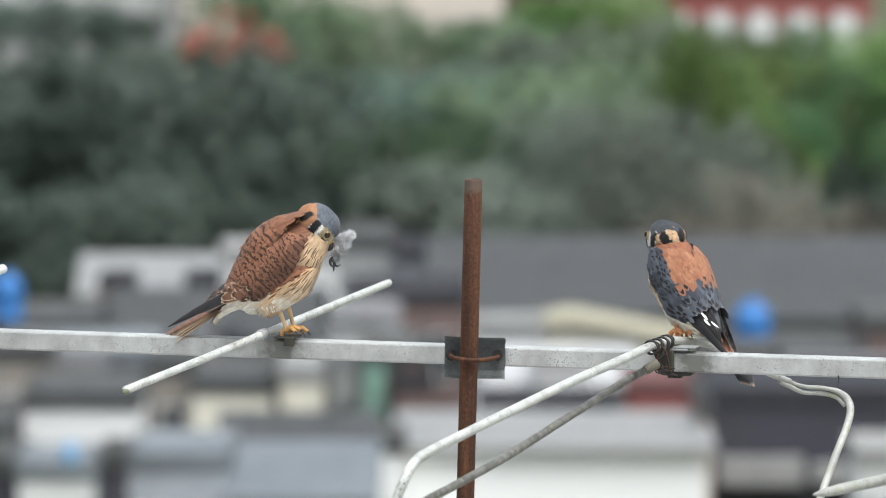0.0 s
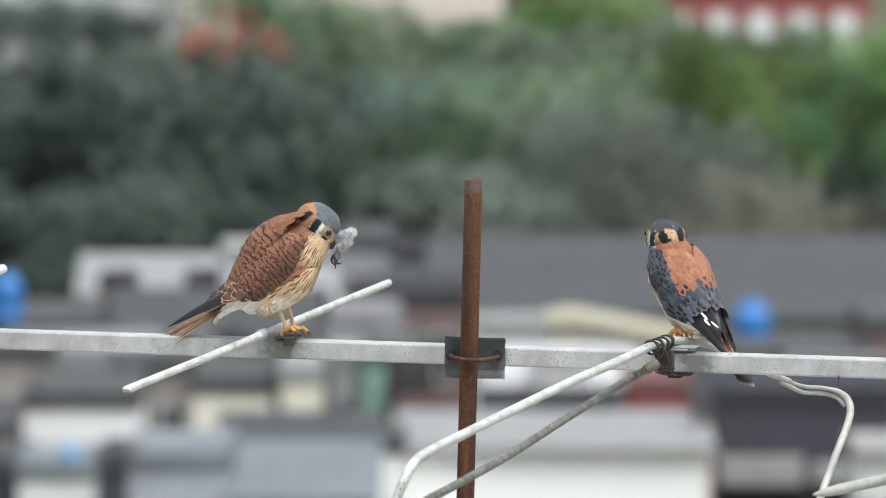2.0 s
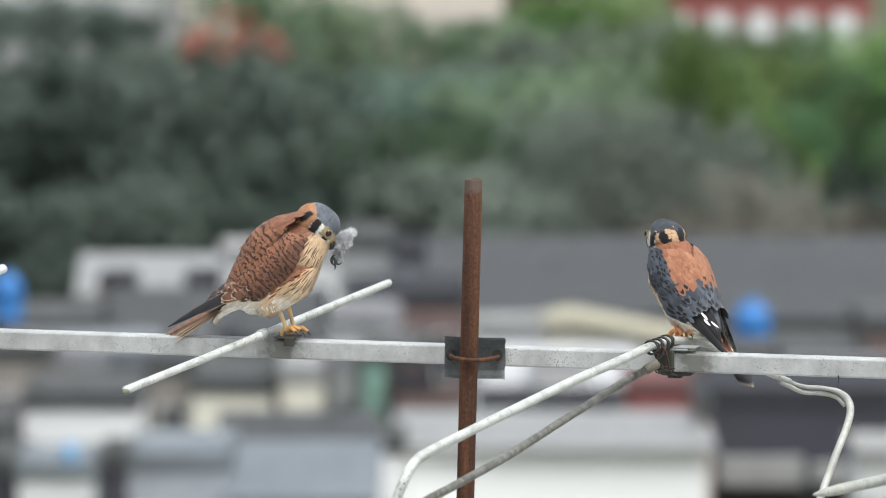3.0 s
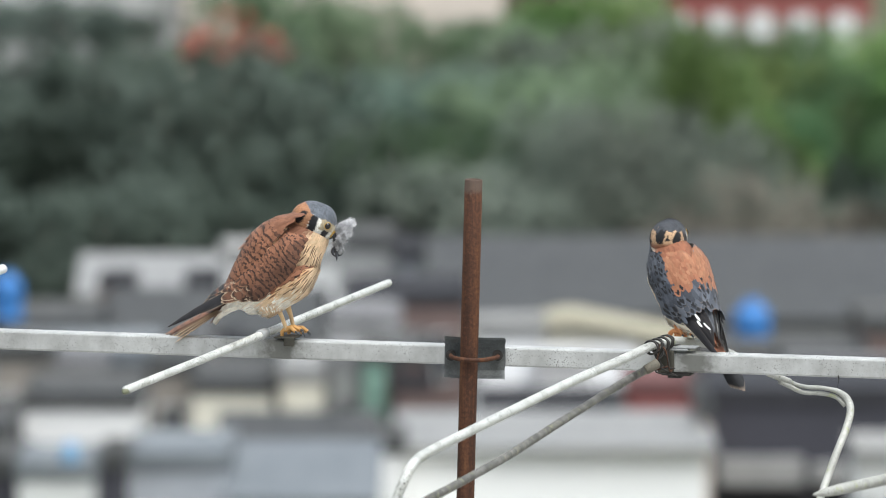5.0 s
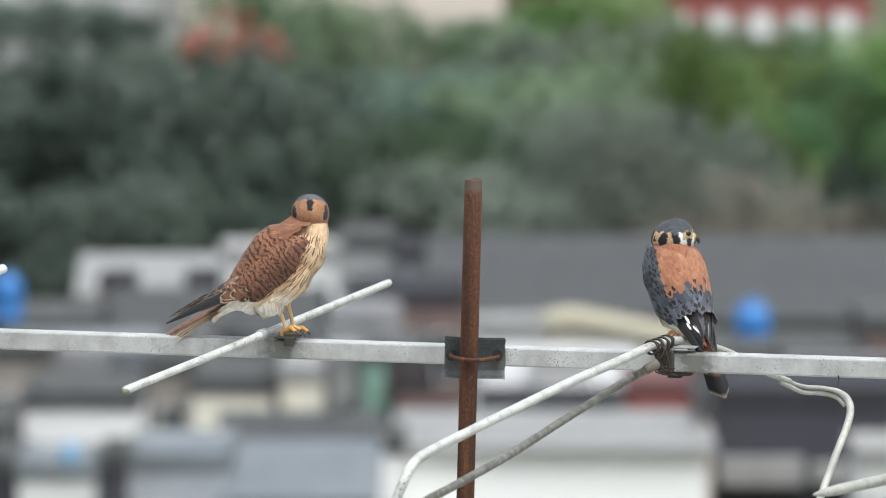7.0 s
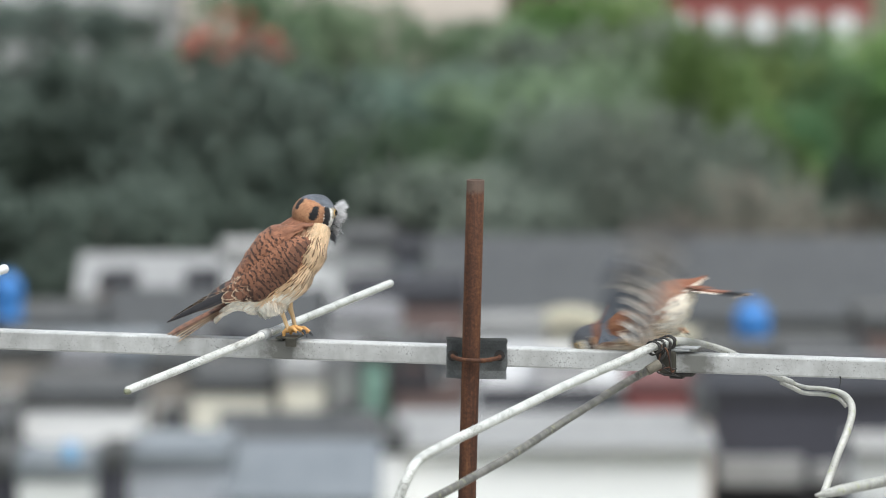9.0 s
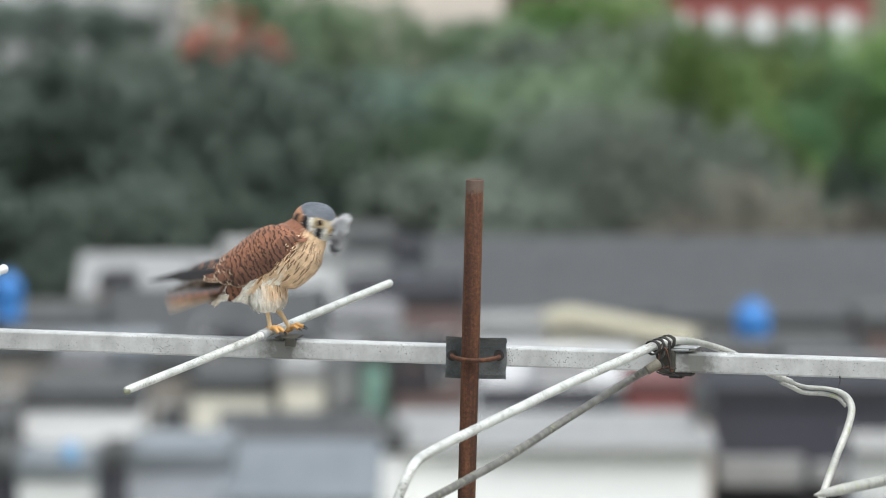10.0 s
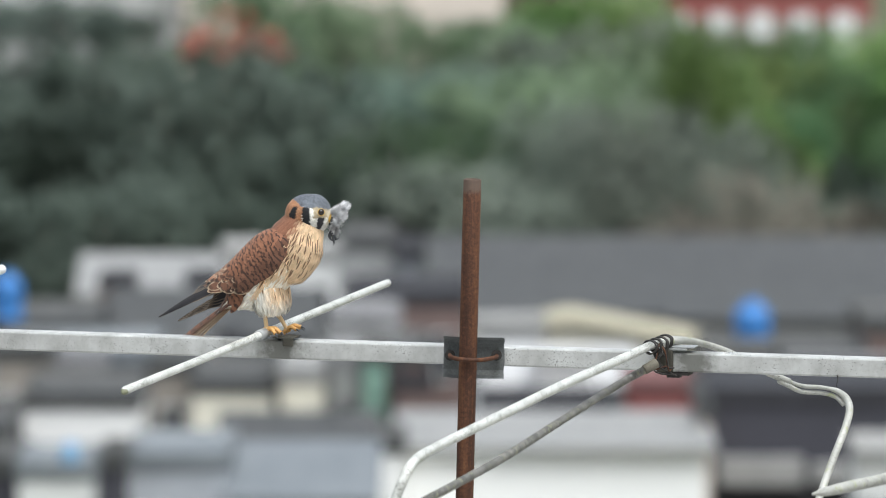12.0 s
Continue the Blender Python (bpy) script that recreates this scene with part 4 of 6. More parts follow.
class Plumage:
    """Collects feathers into one mesh."""
    def __init__(self):
        self.v, self.f, self.uv, self.t, self.k, self.p = [], [], [], [], [], []

    def grid(self, pts, nu, nv, tint, mark, pat, us, vs):
        i0 = len(self.v)
        for j in range(nv):
            for i in range(nu):
                q = pts[j * nu + i]
                self.v.append(q)
                self.uv.append((us[i], vs[j], 0))
                c = tint(q) if callable(tint) else tint
                self.t.append((*c, 1))
                self.k.append((*mark, 1))
                self.p.append(pat)
        for j in range(nv - 1):
            for i in range(nu - 1):
                a = i0 + j * nu + i
                self.f.append((a, a + 1, a + nu + 1, a + nu))

    def blade(self, base, tip, normal, width, tint, mark, pat, bend=0.0, camber=0.10, tipshape=0.5, rows=7):
        """A straight feather from base to tip; normal: its upper side."""
        base, tip, normal = Vector(base), Vector(tip), Vector(normal)
        d = tip - base
        length = d.length
        d.normalize()
        normal = (normal - d * normal.dot(d)).normalized()
        side = d.cross(normal)
        us = (-1.0, -0.45, 0.0, 0.45, 1.0)
        vs = [j / (rows - 1) for j in range(rows)]
        pts = []
        for v in vs:
            w = width * (0.45 + 0.55 * smoothstep(0, .25, v)) * (1 - (max(0, v - (1 - tipshape)) / tipshape) ** 2.4 * 0.88)
            for u in us:
                pts.append(base + d * (v * length) + side * (u * w) + normal * (-camber * width * u * u + bend * length * v * (1 - v) * 4 - (0.0003 if u == 0 else 0)))
        self.grid(pts, 5, rows, tint, mark, pat, us, vs)

    def laid(self, surf, s, th, ds, dth, lift, tint, mark, pat, h0=0.0, rows=6, skew=0.0, bars=None):
        """A feather lying on a surface, from (s, th) back by ds, half as wide as dth."""
        us = (-1.0, 0.0, 1.0)
        vs = [(0, .4, .7, .85, .95, 1.0)[j] if rows == 6 else j / (rows - 1) for j in range(rows)]
        pts = []
        for v in vs:
            w = (0.5 + 0.5 * smoothstep(0, .35, v)) * (1 - max(0, (v - .4) / .6) ** 3 * .8)
            for u in us:
                p, nrm = surf(s - ds * v, th + dth * u * w + skew * v)
                pts.append(p + nrm * (h0 + lift * v - 0.25 * lift * abs(u)))
        if bars:                       # bars that run on across neighbouring feathers
            vs = [(s - ds * v) / bars[0] + bars[1] for v in vs]
        self.grid(pts, 3, rows, tint, mark, pat, us, vs)

    def shell(self, surf, ss, ths, tint, h=0.0):
        """The skin under the feathers."""
        pts = [surf(s, t)[0] + surf(s, t)[1] * h for s in ss for t in ths]
        self.grid(pts, len(ths), len(ss), tint, BLACK, NONE, [0] * len(ths), [0.3] * len(ss))

    def make(self, name, parent=None, label="", origin=None):
        o = Vector(origin) if origin is not None else Vector()
        me = bpy.data.meshes.new(name)
        me.from_pydata([tuple(Vector(q) - o) for q in self.v], [], self.f)
        for key, data, kind, field in (("fuv", self.uv, 'FLOAT_VECTOR', "vector"), ("tint", self.t, 'FLOAT_COLOR', "color"), ("mark", self.k, 'FLOAT_COLOR', "color"), ("pat", self.p, 'FLOAT_COLOR', "color")):
            a = me.attributes.new(key, kind, 'POINT')
            a.data.foreach_set(field, [x for row in data for x in row])
        me.polygons.foreach_set("use_smooth", [True] * len(me.polygons))
        me.materials.append(M["plumage"])
        me.update()
        ob = new(name, me)
        if parent is not None:
            ob.parent = parent
        if label:
            tagged(ob, label)
        ob.location = o
        return ob


# body: along the spine s, the heights of back and belly and the half width, in units
TORSO = [(-40, 14, 2, 9), (-22, 20, -8, 15), (0, 30, -27, 25), (25, 38, -49, 38), (52, 44, -64, 47), (96, 51, -65, 52), (123, 54, -60, 54), (148, 48, -50, 49), (160, 38, -42, 41), (172, 20, -30, 28), (182, -2, -14, 8)]
TORSO_SLEEK = [(s, a, b * (1 - .16 * smoothstep(60, 110, s)), w) for s, a, b, w in TORSO]
WINGS = [(-110, 60, 42, 13), (-60, 52, 10, 24), (-20, 44, -20, 36), (25, 43, -52, 43), (52, 47, -66, 51), (96, 55, -70, 56), (123, 58, -66, 58), (150, 53, -56, 54), (170, 44, -46, 47), (188, 30, -36, 39), (204, 12, -24, 24)]
NECK = [(-112, 14, -50, 16), (-96, 28, -66, 27), (-76, 39, -71, 37), (-56, 42, -67, 43), (-38, 38, -58, 40), (-18, 33, -46, 36), (2, 29, -36, 32), (18, 18, -22, 22), (26, 4, -6, 6)]
HEAD_AX = (37.0, 40.0, 32.0, 33.0, 34.0)   # forward, back, side, up, down


def slim(rows, back, belly, wide):
    return [(s, a * back, b * belly if b < 0 else b, w * wide) for s, a, b, w in rows]


def loft(rows, side=1):
    def surf(s, th):
        def at(s_, t_):
            a, b, w = table(rows, s_)
            return Vector((s_, side * w * math.sin(radians(t_)), (a + b) / 2 + (a - b) / 2 * math.cos(radians(t_)))) * U
        p = at(s, th)
        n = (at(s, th + 4) - at(s, th - 4)).cross(at(s + 3, th) - at(s - 3, th))
        if n.length < 1e-12:
            n = Vector((0, 0, 1))
        n.normalize()
        c = table(rows, s)
        if n.dot(p - Vector((s, 0, (c[0] + c[1]) / 2)) * U) < 0:
            n = -n
        return p, n
    return surf


def head_surf(al, be):
    """Head: al degrees back from the beak, be degrees round from the crown."""
    f, k, w, u, dn = HEAD_AX
    a, b = radians(min(al, 178)), radians(be)
    x, y, z = math.cos(a), math.sin(a) * math.sin(b), math.sin(a) * math.cos(b)
    p = Vector((x * (f if x > 0 else k), y * w, z * (u if z > 0 else dn)))
    if z > 0 and x > 0:
        p.z *= 1 + 0.10 * x * z * 2
    n = Vector((x / (f if x > 0 else k), y / w, z / (u if z > 0 else dn))).normalized()
    return p * U, n


def face_colour(male):
    def colour(p):
        q = Vector(p) / U
        az = math.degrees(math.atan2(abs(q.y), q.x))
        el = math.degrees(math.atan2(q.z, math.hypot(q.x, q.y)))
        j = noise.noise(q * 0.16) * 4
        az, el = az + j, el + noise.noise(q * 0.2 + Vector((9, 0, 0))) * 4
        nape = blend(ORANGE, BUFF, .25 + .25 * noise.noise(q * .12)) if not male else blend((0.66, 0.46, 0.28), SALMON, 0.25)
        cap = (21 if male else 26) + (11 if male else 14) * smoothstep(95, 140, az) - 8 * smoothstep(60, 10, az)
        if el > cap + (noise.noise(q * .13 + Vector((0, 5, 0))) * 14 if male else 0):
            return blend(SLATE, DARK, (0.55 if male else 0.05) + 0.25 * (noise.noise(q * .5) > 0.1))
        if az > (146 if male else 156) and el > (-4 if male else 6):   # dark line down the nape
            return BLACK if az > (164 if male else 170) + max(0, 30 - el) * .22 or male and noise.noise(q * .18) > .3 else nape
        if ((az - 130 + (el - 4) * .25) / (15 if male else 12)) ** 2 + ((el - (7 if male else 4)) / (21 if male else 21)) ** 2 < 1:
            return BLACK                              # false eye
        if 76 + el * .12 < az < 99 + el * .12 and -62 < el < 26:
            return BLACK if az < 100 else DARK         # bar behind the cheek
        if 34 < az < 53 and -62 < el < -2:
            return DARK                               # moustache
        if az >= 100:
            lower = smoothstep(-25, -55, el) if not male else smoothstep(4, -16, el)
            return blend(nape, RUST if not male else SALMON, lower)
        if az < 22 and el > -25:
            return (0.55, 0.48, 0.36)
        if az < 66 and abs(el - 12) < 15:             # brownish skin round the eye
            return (0.40, 0.33, 0.22)
        return blend((0.74, 0.72, 0.66), CREAM, smoothstep(-40, -65, el) * .7)
    return colour


def torso_look(male, s, th, rnd):
    """Ground colour, marking colour and pattern of a body feather."""
    th = th + rnd.uniform(-7, 7)
    s = s + (rnd.uniform(-6, 6) if male or th < 96 else rnd.gauss(0, 10))
    if male:
        if th < (104 if s > 60 else 84):
            if s < 28:
                return blend(SALMON, RUST, .3), BLACK, NONE
            return (blend(SALMON, BUFF, rnd.uniform(0, .25)), BLACK, (0, 0, 0, 1.0 if s < 105 and rnd.random() < .12 else 0))
        if s < 66:
            return blend(WHITE, CREAM, .3), BLACK, (0, 0, 0, .8 if 84 < th < 118 and rnd.random() < .4 else 0)
        return blend(CREAM, BUFF, .35 if s > 120 else .15), BLACK, (0, 0, 0, .9 if rnd.random() < .22 and th < 150 else 0)
    if th < (94 if s > 150 else 101 if s > 66 else 70):
        if s > 168:
            return blend(RUFOUS, RUST, .3), BROWN, (0, .25, 0, 0)
        return blend(RUFOUS, ORANGE, rnd.uniform(0, .25)), (0.035, 0.02, 0.016), (1.0, 0, 0, 0)
    if s < 118 and th > (98 if s > 84 else 90) - (80 - min(s, 80)) * .5 and not (s > 84 and th < 112 + (s - 84) * .8):
        return blend(WHITE, CREAM, rnd.uniform(0, .35) + .4 * smoothstep(88, 118, s)), BROWN, NONE
    if th < 110 and 62 < s < 106:
        return blend(RUFOUS, BUFF, .6 + .4 * smoothstep(92, 110, th)), BROWN, (0, .3 if rnd.random() < .5 else 0, 0, 0)
    if th < 92 and s < 175:
        return blend(BUFF, CREAM, .1 + .6 * smoothstep(76, 92, th)), BROWN, (0, .5, 0, 0)
    if s > 182:
        return blend(CREAM, BUFF, .55 if th < 120 else .2), BROWN, (0, .3, 0, 0)
    warm = .25 + .65 * smoothstep(132, 98, th) * (1 - .5 * smoothstep(140, 170, s))
    return blend(CREAM, APRICOT, min(1, warm + rnd.uniform(-.2, .2))), (0.13, 0.066, 0.040), (0, 1.0, 0, 0)


def build_kestrel(male, label):
    rnd = random.Random(31 if male else 17)
    top = tagged(new("kestrel"), label, "bird", "pair of kestrels")
    bird = {"root": top}
    fit = (1, 1, 1.10) if male else (.90, .75, .80)
    trunk = TORSO if male else TORSO_SLEEK
    BODY, ARM = slim(trunk, *fit), slim(WINGS, *fit)
    THROAT = [(s, a + (8 if male else 5) * smoothstep(-80, -40, s) * smoothstep(14 if male else 8, -30, s), b, (w + 6 * smoothstep(-80, -40, s) * smoothstep(8, -30, s)) * (1 if male else .94)) for s, a, b, w in NECK]
    if not male:
        THROAT = [(s, a, b * (1 - .16 * smoothstep(-40, -70, s)), w) for s, a, b, w in THROAT]
    surf = loft(BODY)
    # body
    pl = Plumage()
    def skin(p):
        s = p.x / U
        a, b, w = table(BODY, s)
        z = (p.z / U - (a + b) / 2) / max(1, (a - b) / 2)
        return torso_look(male, s, math.degrees(math.acos(max(-1, min(1, z)))), rnd)[0]
    pl.shell(loft(slim(trunk, fit[0], fit[1] * .84, fit[2])), list(range(-40, 183, 6)), list(range(0, 361, 12)), skin, -1.2 * U)
    s = 200
    row = 0
    while s > -30:
        a, b, w = table(BODY, s)
        small = s > 168
        width = 3.4 if small or male else 4.6
        girth = math.pi * (w + (a - b) / 2)
        n = max(6, int(girth / (width * 1.25)))
        for k in range(n):
            th = (k + .5 * (row % 2) + rnd.uniform(-.2, .2)) * 360 / n
            t = th % 360
            t = t if t <= 180 else 360 - t
            if t > 112 and s < 150:
                continue
            tint, mark, pat = torso_look(male, s, t, rnd)
            lng = rnd.uniform(16, 22) if small else rnd.uniform(22, 30)
            fluff = 0.8 if t < 80 else 1.25
            pl.laid(surf, s, th, lng, width * rnd.uniform(.9, 1.2) * 180 / (math.pi * max(8, (w + (a - b) / 2) / 2)), rnd.uniform(.5, 1.3) * fluff * (1 if male else 1.5) * U, tint, mark, pat, skew=rnd.uniform(-2, 2), bars=(12.0, rnd.gauss(0, .16)) if pat[0] > .5 else None)
        s -= 5.0 if small or male else 6.0
        row += 1
    # feathered thighs that hang over the legs
    for sd in (1, -1):
        if male:
            continue
        d = Vector((-.55, 0, -.84)).normalized()
        e = Vector((d.z, 0, -d.x))
        def thigh(s_, th, sd=sd, d=d, e=e):
            r = 31 * math.sqrt(max(0, 1 - (s_ / 42) ** 2)) * (1 - .004 * s_)
            c, q = math.cos(radians(th)), math.sin(radians(th))
            n = (e * c + Vector((0, 1, 0)) * q * .8).normalized()
            return (Vector((64, sd * 11, -24)) + d * (14 + s_) + e * (r * c + 3) + Vector((0, r * q * .75, 0))) * U, n
        pl.shell(thigh, list(range(-41, 42, 3)), list(range(0, 361, 20)), blend(WHITE, CREAM, .15), -.6 * U)
        for k in range(1300):
            s0, th = rnd.uniform(-38, 24), rnd.uniform(0, 360)
            p, nr = thigh(s0, th)
            g = (d + nr * (rnd.uniform(-.02, .03) - .45 * smoothstep(8, 26, s0)) + Vector((rnd.gauss(0, .04), rnd.gauss(0, .04), 0))).normalized()
            pl.blade(p, p + g * rnd.uniform(14, 22) * U, nr, rnd.uniform(1.0, 2.0) * U, blend(blend(WHITE, CREAM, rnd.uniform(.0, .12)), blend(CREAM, APRICOT, .4), smoothstep(26, -8, s0) * smoothstep(.2, -.7, math.cos(radians(th)))), BROWN, NONE, .05, rows=5)
            if k % 26 == 0 and s0 < 2 and 95 < th < 265:
                pl.blade(p + nr * 1.2 * U, p + (g * 15 + nr * 1.2) * U, nr, 2.0 * U, blend(CREAM, APRICOT, .4), (0.13, 0.066, 0.040), (0, 1.0, 0, 0), .05, rows=5)
    torso = pl.make("torso", top, "")
    bird["torso"] = torso
    # breast and belly: hinged at the vent, so that the bird can fluff out
    hinge = Vector((0, 0, -25)) * U
    pl = Plumage()
    wide_th = 0 if male else 6
    def chest(s_, th):                 # the upper edge tucks in under the throat
        p, nr = surf(s_, th)
        return p - nr * (0 if male else 17 * smoothstep(112, 164, s_)) * U, nr
    pl.shell(surf, list(range(-10, 123, 6)), list(range(74 - wide_th, 287 + wide_th, 8)), skin, 0.6 * U)
    pl.shell(chest, list(range(116, 165, 6)), list(range(78, 283, 6)), skin, 0.6 * U)
    s, row = 166, 0
    while s > 6:
        a, b, w = table(BODY, s)
        r = max(8, (w + (a - b) / 2) / 2)
        n = max(20, int(2 * math.pi * r / 3.0))
        for k in range(n):
            th = (k + .5 * (row % 2) + rnd.uniform(-.4, .4)) * 360 / n
            if abs(th - 180) > 102 + wide_th * (1 - smoothstep(105, 140, s)):
                continue
            t = th if th <= 180 else 360 - th
            tint, mark, pat = torso_look(male, s, t, rnd)
            marked = max(pat[1], pat[3]) > .5
            if marked and rnd.random() > (.26 if male else .12):
                marked, pat = False, NONE
            half = rnd.uniform(2.6, 3.6) if marked else rnd.uniform(1.7, 2.6)
            pl.laid(chest, s + rnd.uniform(-3, 3), th, rnd.uniform(17, 26), half * 57.3 / r, rnd.uniform(.9, 2.2) * U, tint, mark, pat, h0=(1.9 if marked else 1.0) * U, skew=rnd.uniform(-3, 3))
        s -= 5.6
        row += 1
    # loose, downy feathers of the trousers and belly
    for k in range(820):
        s0, th = rnd.uniform(4 if male else 20, 76), 180 + rnd.uniform(-72, 72)
        p, nr = surf(s0, th)
        p = p + nr * U
        d = (Vector((-1.0, 0, -0.25)) - nr * nr.dot(Vector((-1.0, 0, -0.25))) + nr * rnd.uniform(.02, .09)).normalized()
        pl.blade(p, p + d * rnd.uniform(14, 24) * U, nr, rnd.uniform(1.0, 1.9) * U, blend(blend(WHITE, CREAM, rnd.uniform(0, .4)), blend(CREAM, APRICOT, .45), 0 if male else smoothstep(36, 62, s0)), BROWN, NONE, .06, rows=5)
    bird["breast"] = pl.make("breast", top, "cream breast with brown streaks and a white belly" if not male else "buff breast and pale belly", hinge)
    # neck: from the shoulders up into the head
    pl = Plumage()
    nsurf = loft(THROAT)
    def neck_look(th, x):
        f = smoothstep(78, 108, th + rnd.uniform(-9, 9))
        back = blend(SALMON, RUFOUS, .2) if male else blend(RUFOUS, RUST, .35)
        front = blend(WHITE, CREAM, .6) if male else blend(CREAM, APRICOT, .42 + rnd.uniform(-.15, .15))
        return blend(back, front, f), (0, .9 if f > .6 and not male and x < -14 else 0, 0, 0)
    def neck_skin(p):
        a, b, w = table(THROAT, p.x / U)
        z = (p.z / U - (a + b) / 2) / max(1, (a - b) / 2)
        return neck_look(math.degrees(math.acos(max(-1, min(1, z)))), 0)[0]
    pl.shell(nsurf, list(range(-112, 27, 6)), list(range(0, 361, 12)), neck_skin, -1.0 * U)
    x, row = 16.0, 0
    while x > -94:
        a, b, w = table(THROAT, x)
        r = max(8, (w + (a - b) / 2) / 2)
        n = max(20, int(2 * math.pi * r / 3.0))
        for k in range(n):
            th = (k + .5 * (row % 2) + rnd.uniform(-.4, .4)) * 360 / n
            t = th % 360
            t = t if t <= 180 else 360 - t
            tint, pat = neck_look(t, x)
            marked = pat[1] > .5
            if marked and rnd.random() > .14:
                marked, pat = False, NONE
            half = rnd.uniform(2.6, 3.6) if marked else rnd.uniform(1.6, 2.4)
            pl.laid(nsurf, x + rnd.uniform(-3, 3), th, rnd.uniform(14, 21), half * 57.3 / r, rnd.uniform(.7, 1.6) * U, tint, (0.12, 0.06, 0.035), pat, h0=(.9 if marked else 0) * U, skew=rnd.uniform(-3, 3))
        x -= 5.2
        row += 1
    bird["neck"] = pl.make("neck", top)
    # mantle: the loose feathers between the shoulders, which lie over the wings' roots and the nape
    if not male:
        pl = Plumage()
        msurf = loft([(20, 30, -30, 24), (60, 42, -40, 35), (100, 47, -45, 41), (123, 49, -45, 43), (150, 43, -42, 42), (171, 32, -36, 39), (195, 13, -32, 34), (214, -5, -26, 26)])
        def mantle_tint(s_):
            return blend(blend(RUFOUS, ORANGE, rnd.uniform(0, .3)), RUST, .5 * smoothstep(165, 195, s_))
        pl.shell(msurf, list(range(30, 202, 7)), list(range(-76, 77, 8)), mantle_tint(120), -1.0 * U)
        s, row = 214, 0
        while s > 44:
            a, b, w = table([(20, 30, -30, 24), (100, 51, -45, 41), (150, 44, -42, 42), (214, 4, -24, 26)], s)
            r = max(12, (w + (a - b) / 2) / 2)
            width = 3.4 if s > 170 else 5.4
            n = int(160 / 57.3 * r / (width * 1.3))
            for k in range(n + 1):
                th = (-80 + 160 * (k + .5 * (row % 2) + rnd.uniform(-.3, .3)) / n) * (1.05 - .35 * smoothstep(172, 200, s))
                pl.laid(msurf, s + rnd.uniform(-3, 3), th, rnd.uniform(15, 22) if s > 170 else rnd.uniform(22, 31), width * rnd.uniform(.85, 1.2) * 57.3 / r, rnd.uniform(.8, 2.0) * U, mantle_tint(s), (0.035, 0.020, 0.016), (1.0 if s < 178 else 0, 0, 0, 0), skew=rnd.uniform(-3, 3), bars=(13.0, rnd.gauss(0, .10)) if s < 178 else None)
            s -= 5.0 if s > 170 else 7.0
            row += 1
        for k in range(14):            # ruffled ends over the hump
            th, s0 = rnd.uniform(-30, 30), rnd.uniform(96, 128)
            p, nr = msurf(s0, th)
            pl.blade(p, p + (Vector((-1, 0, 0)) * rnd.uniform(14, 20) + nr * rnd.uniform(3, 7)) * U, nr, rnd.uniform(2.2, 3.6) * U, mantle_tint(s0), BROWN, NONE, .03, rows=5)
        bird["mantle"] = pl.make("mantle", top, "rufous mantle with dark brown bars")
    # head
    pl = Plumage()
    col = face_colour(male)
    def hs(al, be):
        return head_surf(al, be)
    pl.shell(hs, [4 + 6 * k for k in range(30)], list(range(0, 361, 8)), col, -0.6 * U)
    al, row = 20.0, 0
    while al < 172:
        n = max(10, int(2 * math.pi * 34 * math.sin(radians(al)) / 3.3))
        for k in range(n):
            be = (k + .5 * (row % 2) + rnd.uniform(-.2, .2)) * 360 / n
            p0, n0 = head_surf(al, be)
            d_al = rnd.uniform(9, 14)
            us, vs, pts = (-1.0, 0.0, 1.0), (0, .33, .67, 1.0), []
            for v in vs:
                w = (0.6 + .4 * v) * (1 - max(0, (v - .55) / .45) ** 2 * .8)
                for u in us:
                    p, nn = head_surf(al + d_al * v, be + u * w * 180 / n * 1.35)
                    pts.append(p + nn * (1.1 * v - .2 * abs(u)) * U)
            pl.grid(pts, 3, 4, col, BLACK, NONE, us, vs)
        al += 3.1
        row += 1
    head = pl.make("head", top, "slate crown, pale cheeks and two dark face bars")
    bird["head"] = head
    for sd in (1, -1):
        e = Vector((23.5, sd * 21.8, 7.5)) * U
        bm = bmesh.new()
        bmesh.ops.create_uvsphere(bm, u_segments=18, v_segments=12, radius=6.2 * U)
        eye = part("eye", bm, M["eye"], head, "large dark eye", True)
        eye.location = e
        bm = bmesh.new()
        nrm = Vector((.55, sd * .83, .12)).normalized()
        a = nrm.orthogonal().normalized()
        b = nrm.cross(a)
        ring = [e + nrm * 2.6 * U + (a * math.cos(i * .5236) + b * math.sin(i * .5236)) * 6.0 * U for i in range(13)]
        tube(bm, ring, 0.5 * U, 6, False)
        part("eye_ring", bm, M["cere"], head, "yellow ring of skin", True)
    # beak: hooked upper half, smaller lower half, yellow cere
    bm = bmesh.new()
    tube(bm, rounded([(30 * U, 0, -4 * U), (36.5 * U, 0, -4.5 * U), (41 * U, 0, -7 * U), (43.0 * U, 0, -11.5 * U), (42.0 * U, 0, -16 * U)], 4), [7 * U * (1 - i / 17) ** .8 + .3 * U for i in range(17)], 12)
    part("beak", bm, M["beak"], head, "dark hooked beak", True)
    bm = bmesh.new()
    tube(bm, rounded([(28 * U, 0, -10.5 * U), (34 * U, 0, -11.5 * U), (38 * U, 0, -12.5 * U)], 4), [6 * U * (1 - i / 10) + .3 * U for i in range(9)], 10)
    part("lower_beak", bm, M["beak"], head, "", True)
    bm = bmesh.new()
    tube(bm, [(27 * U, 0, -3 * U), (34 * U, 0, -3.4 * U), (37.5 * U, 0, -4 * U)], [9.6 * U, 9.0 * U, 7.6 * U], 14)
    part("cere", bm, M["cere"], head, "yellow cere above the beak", True)
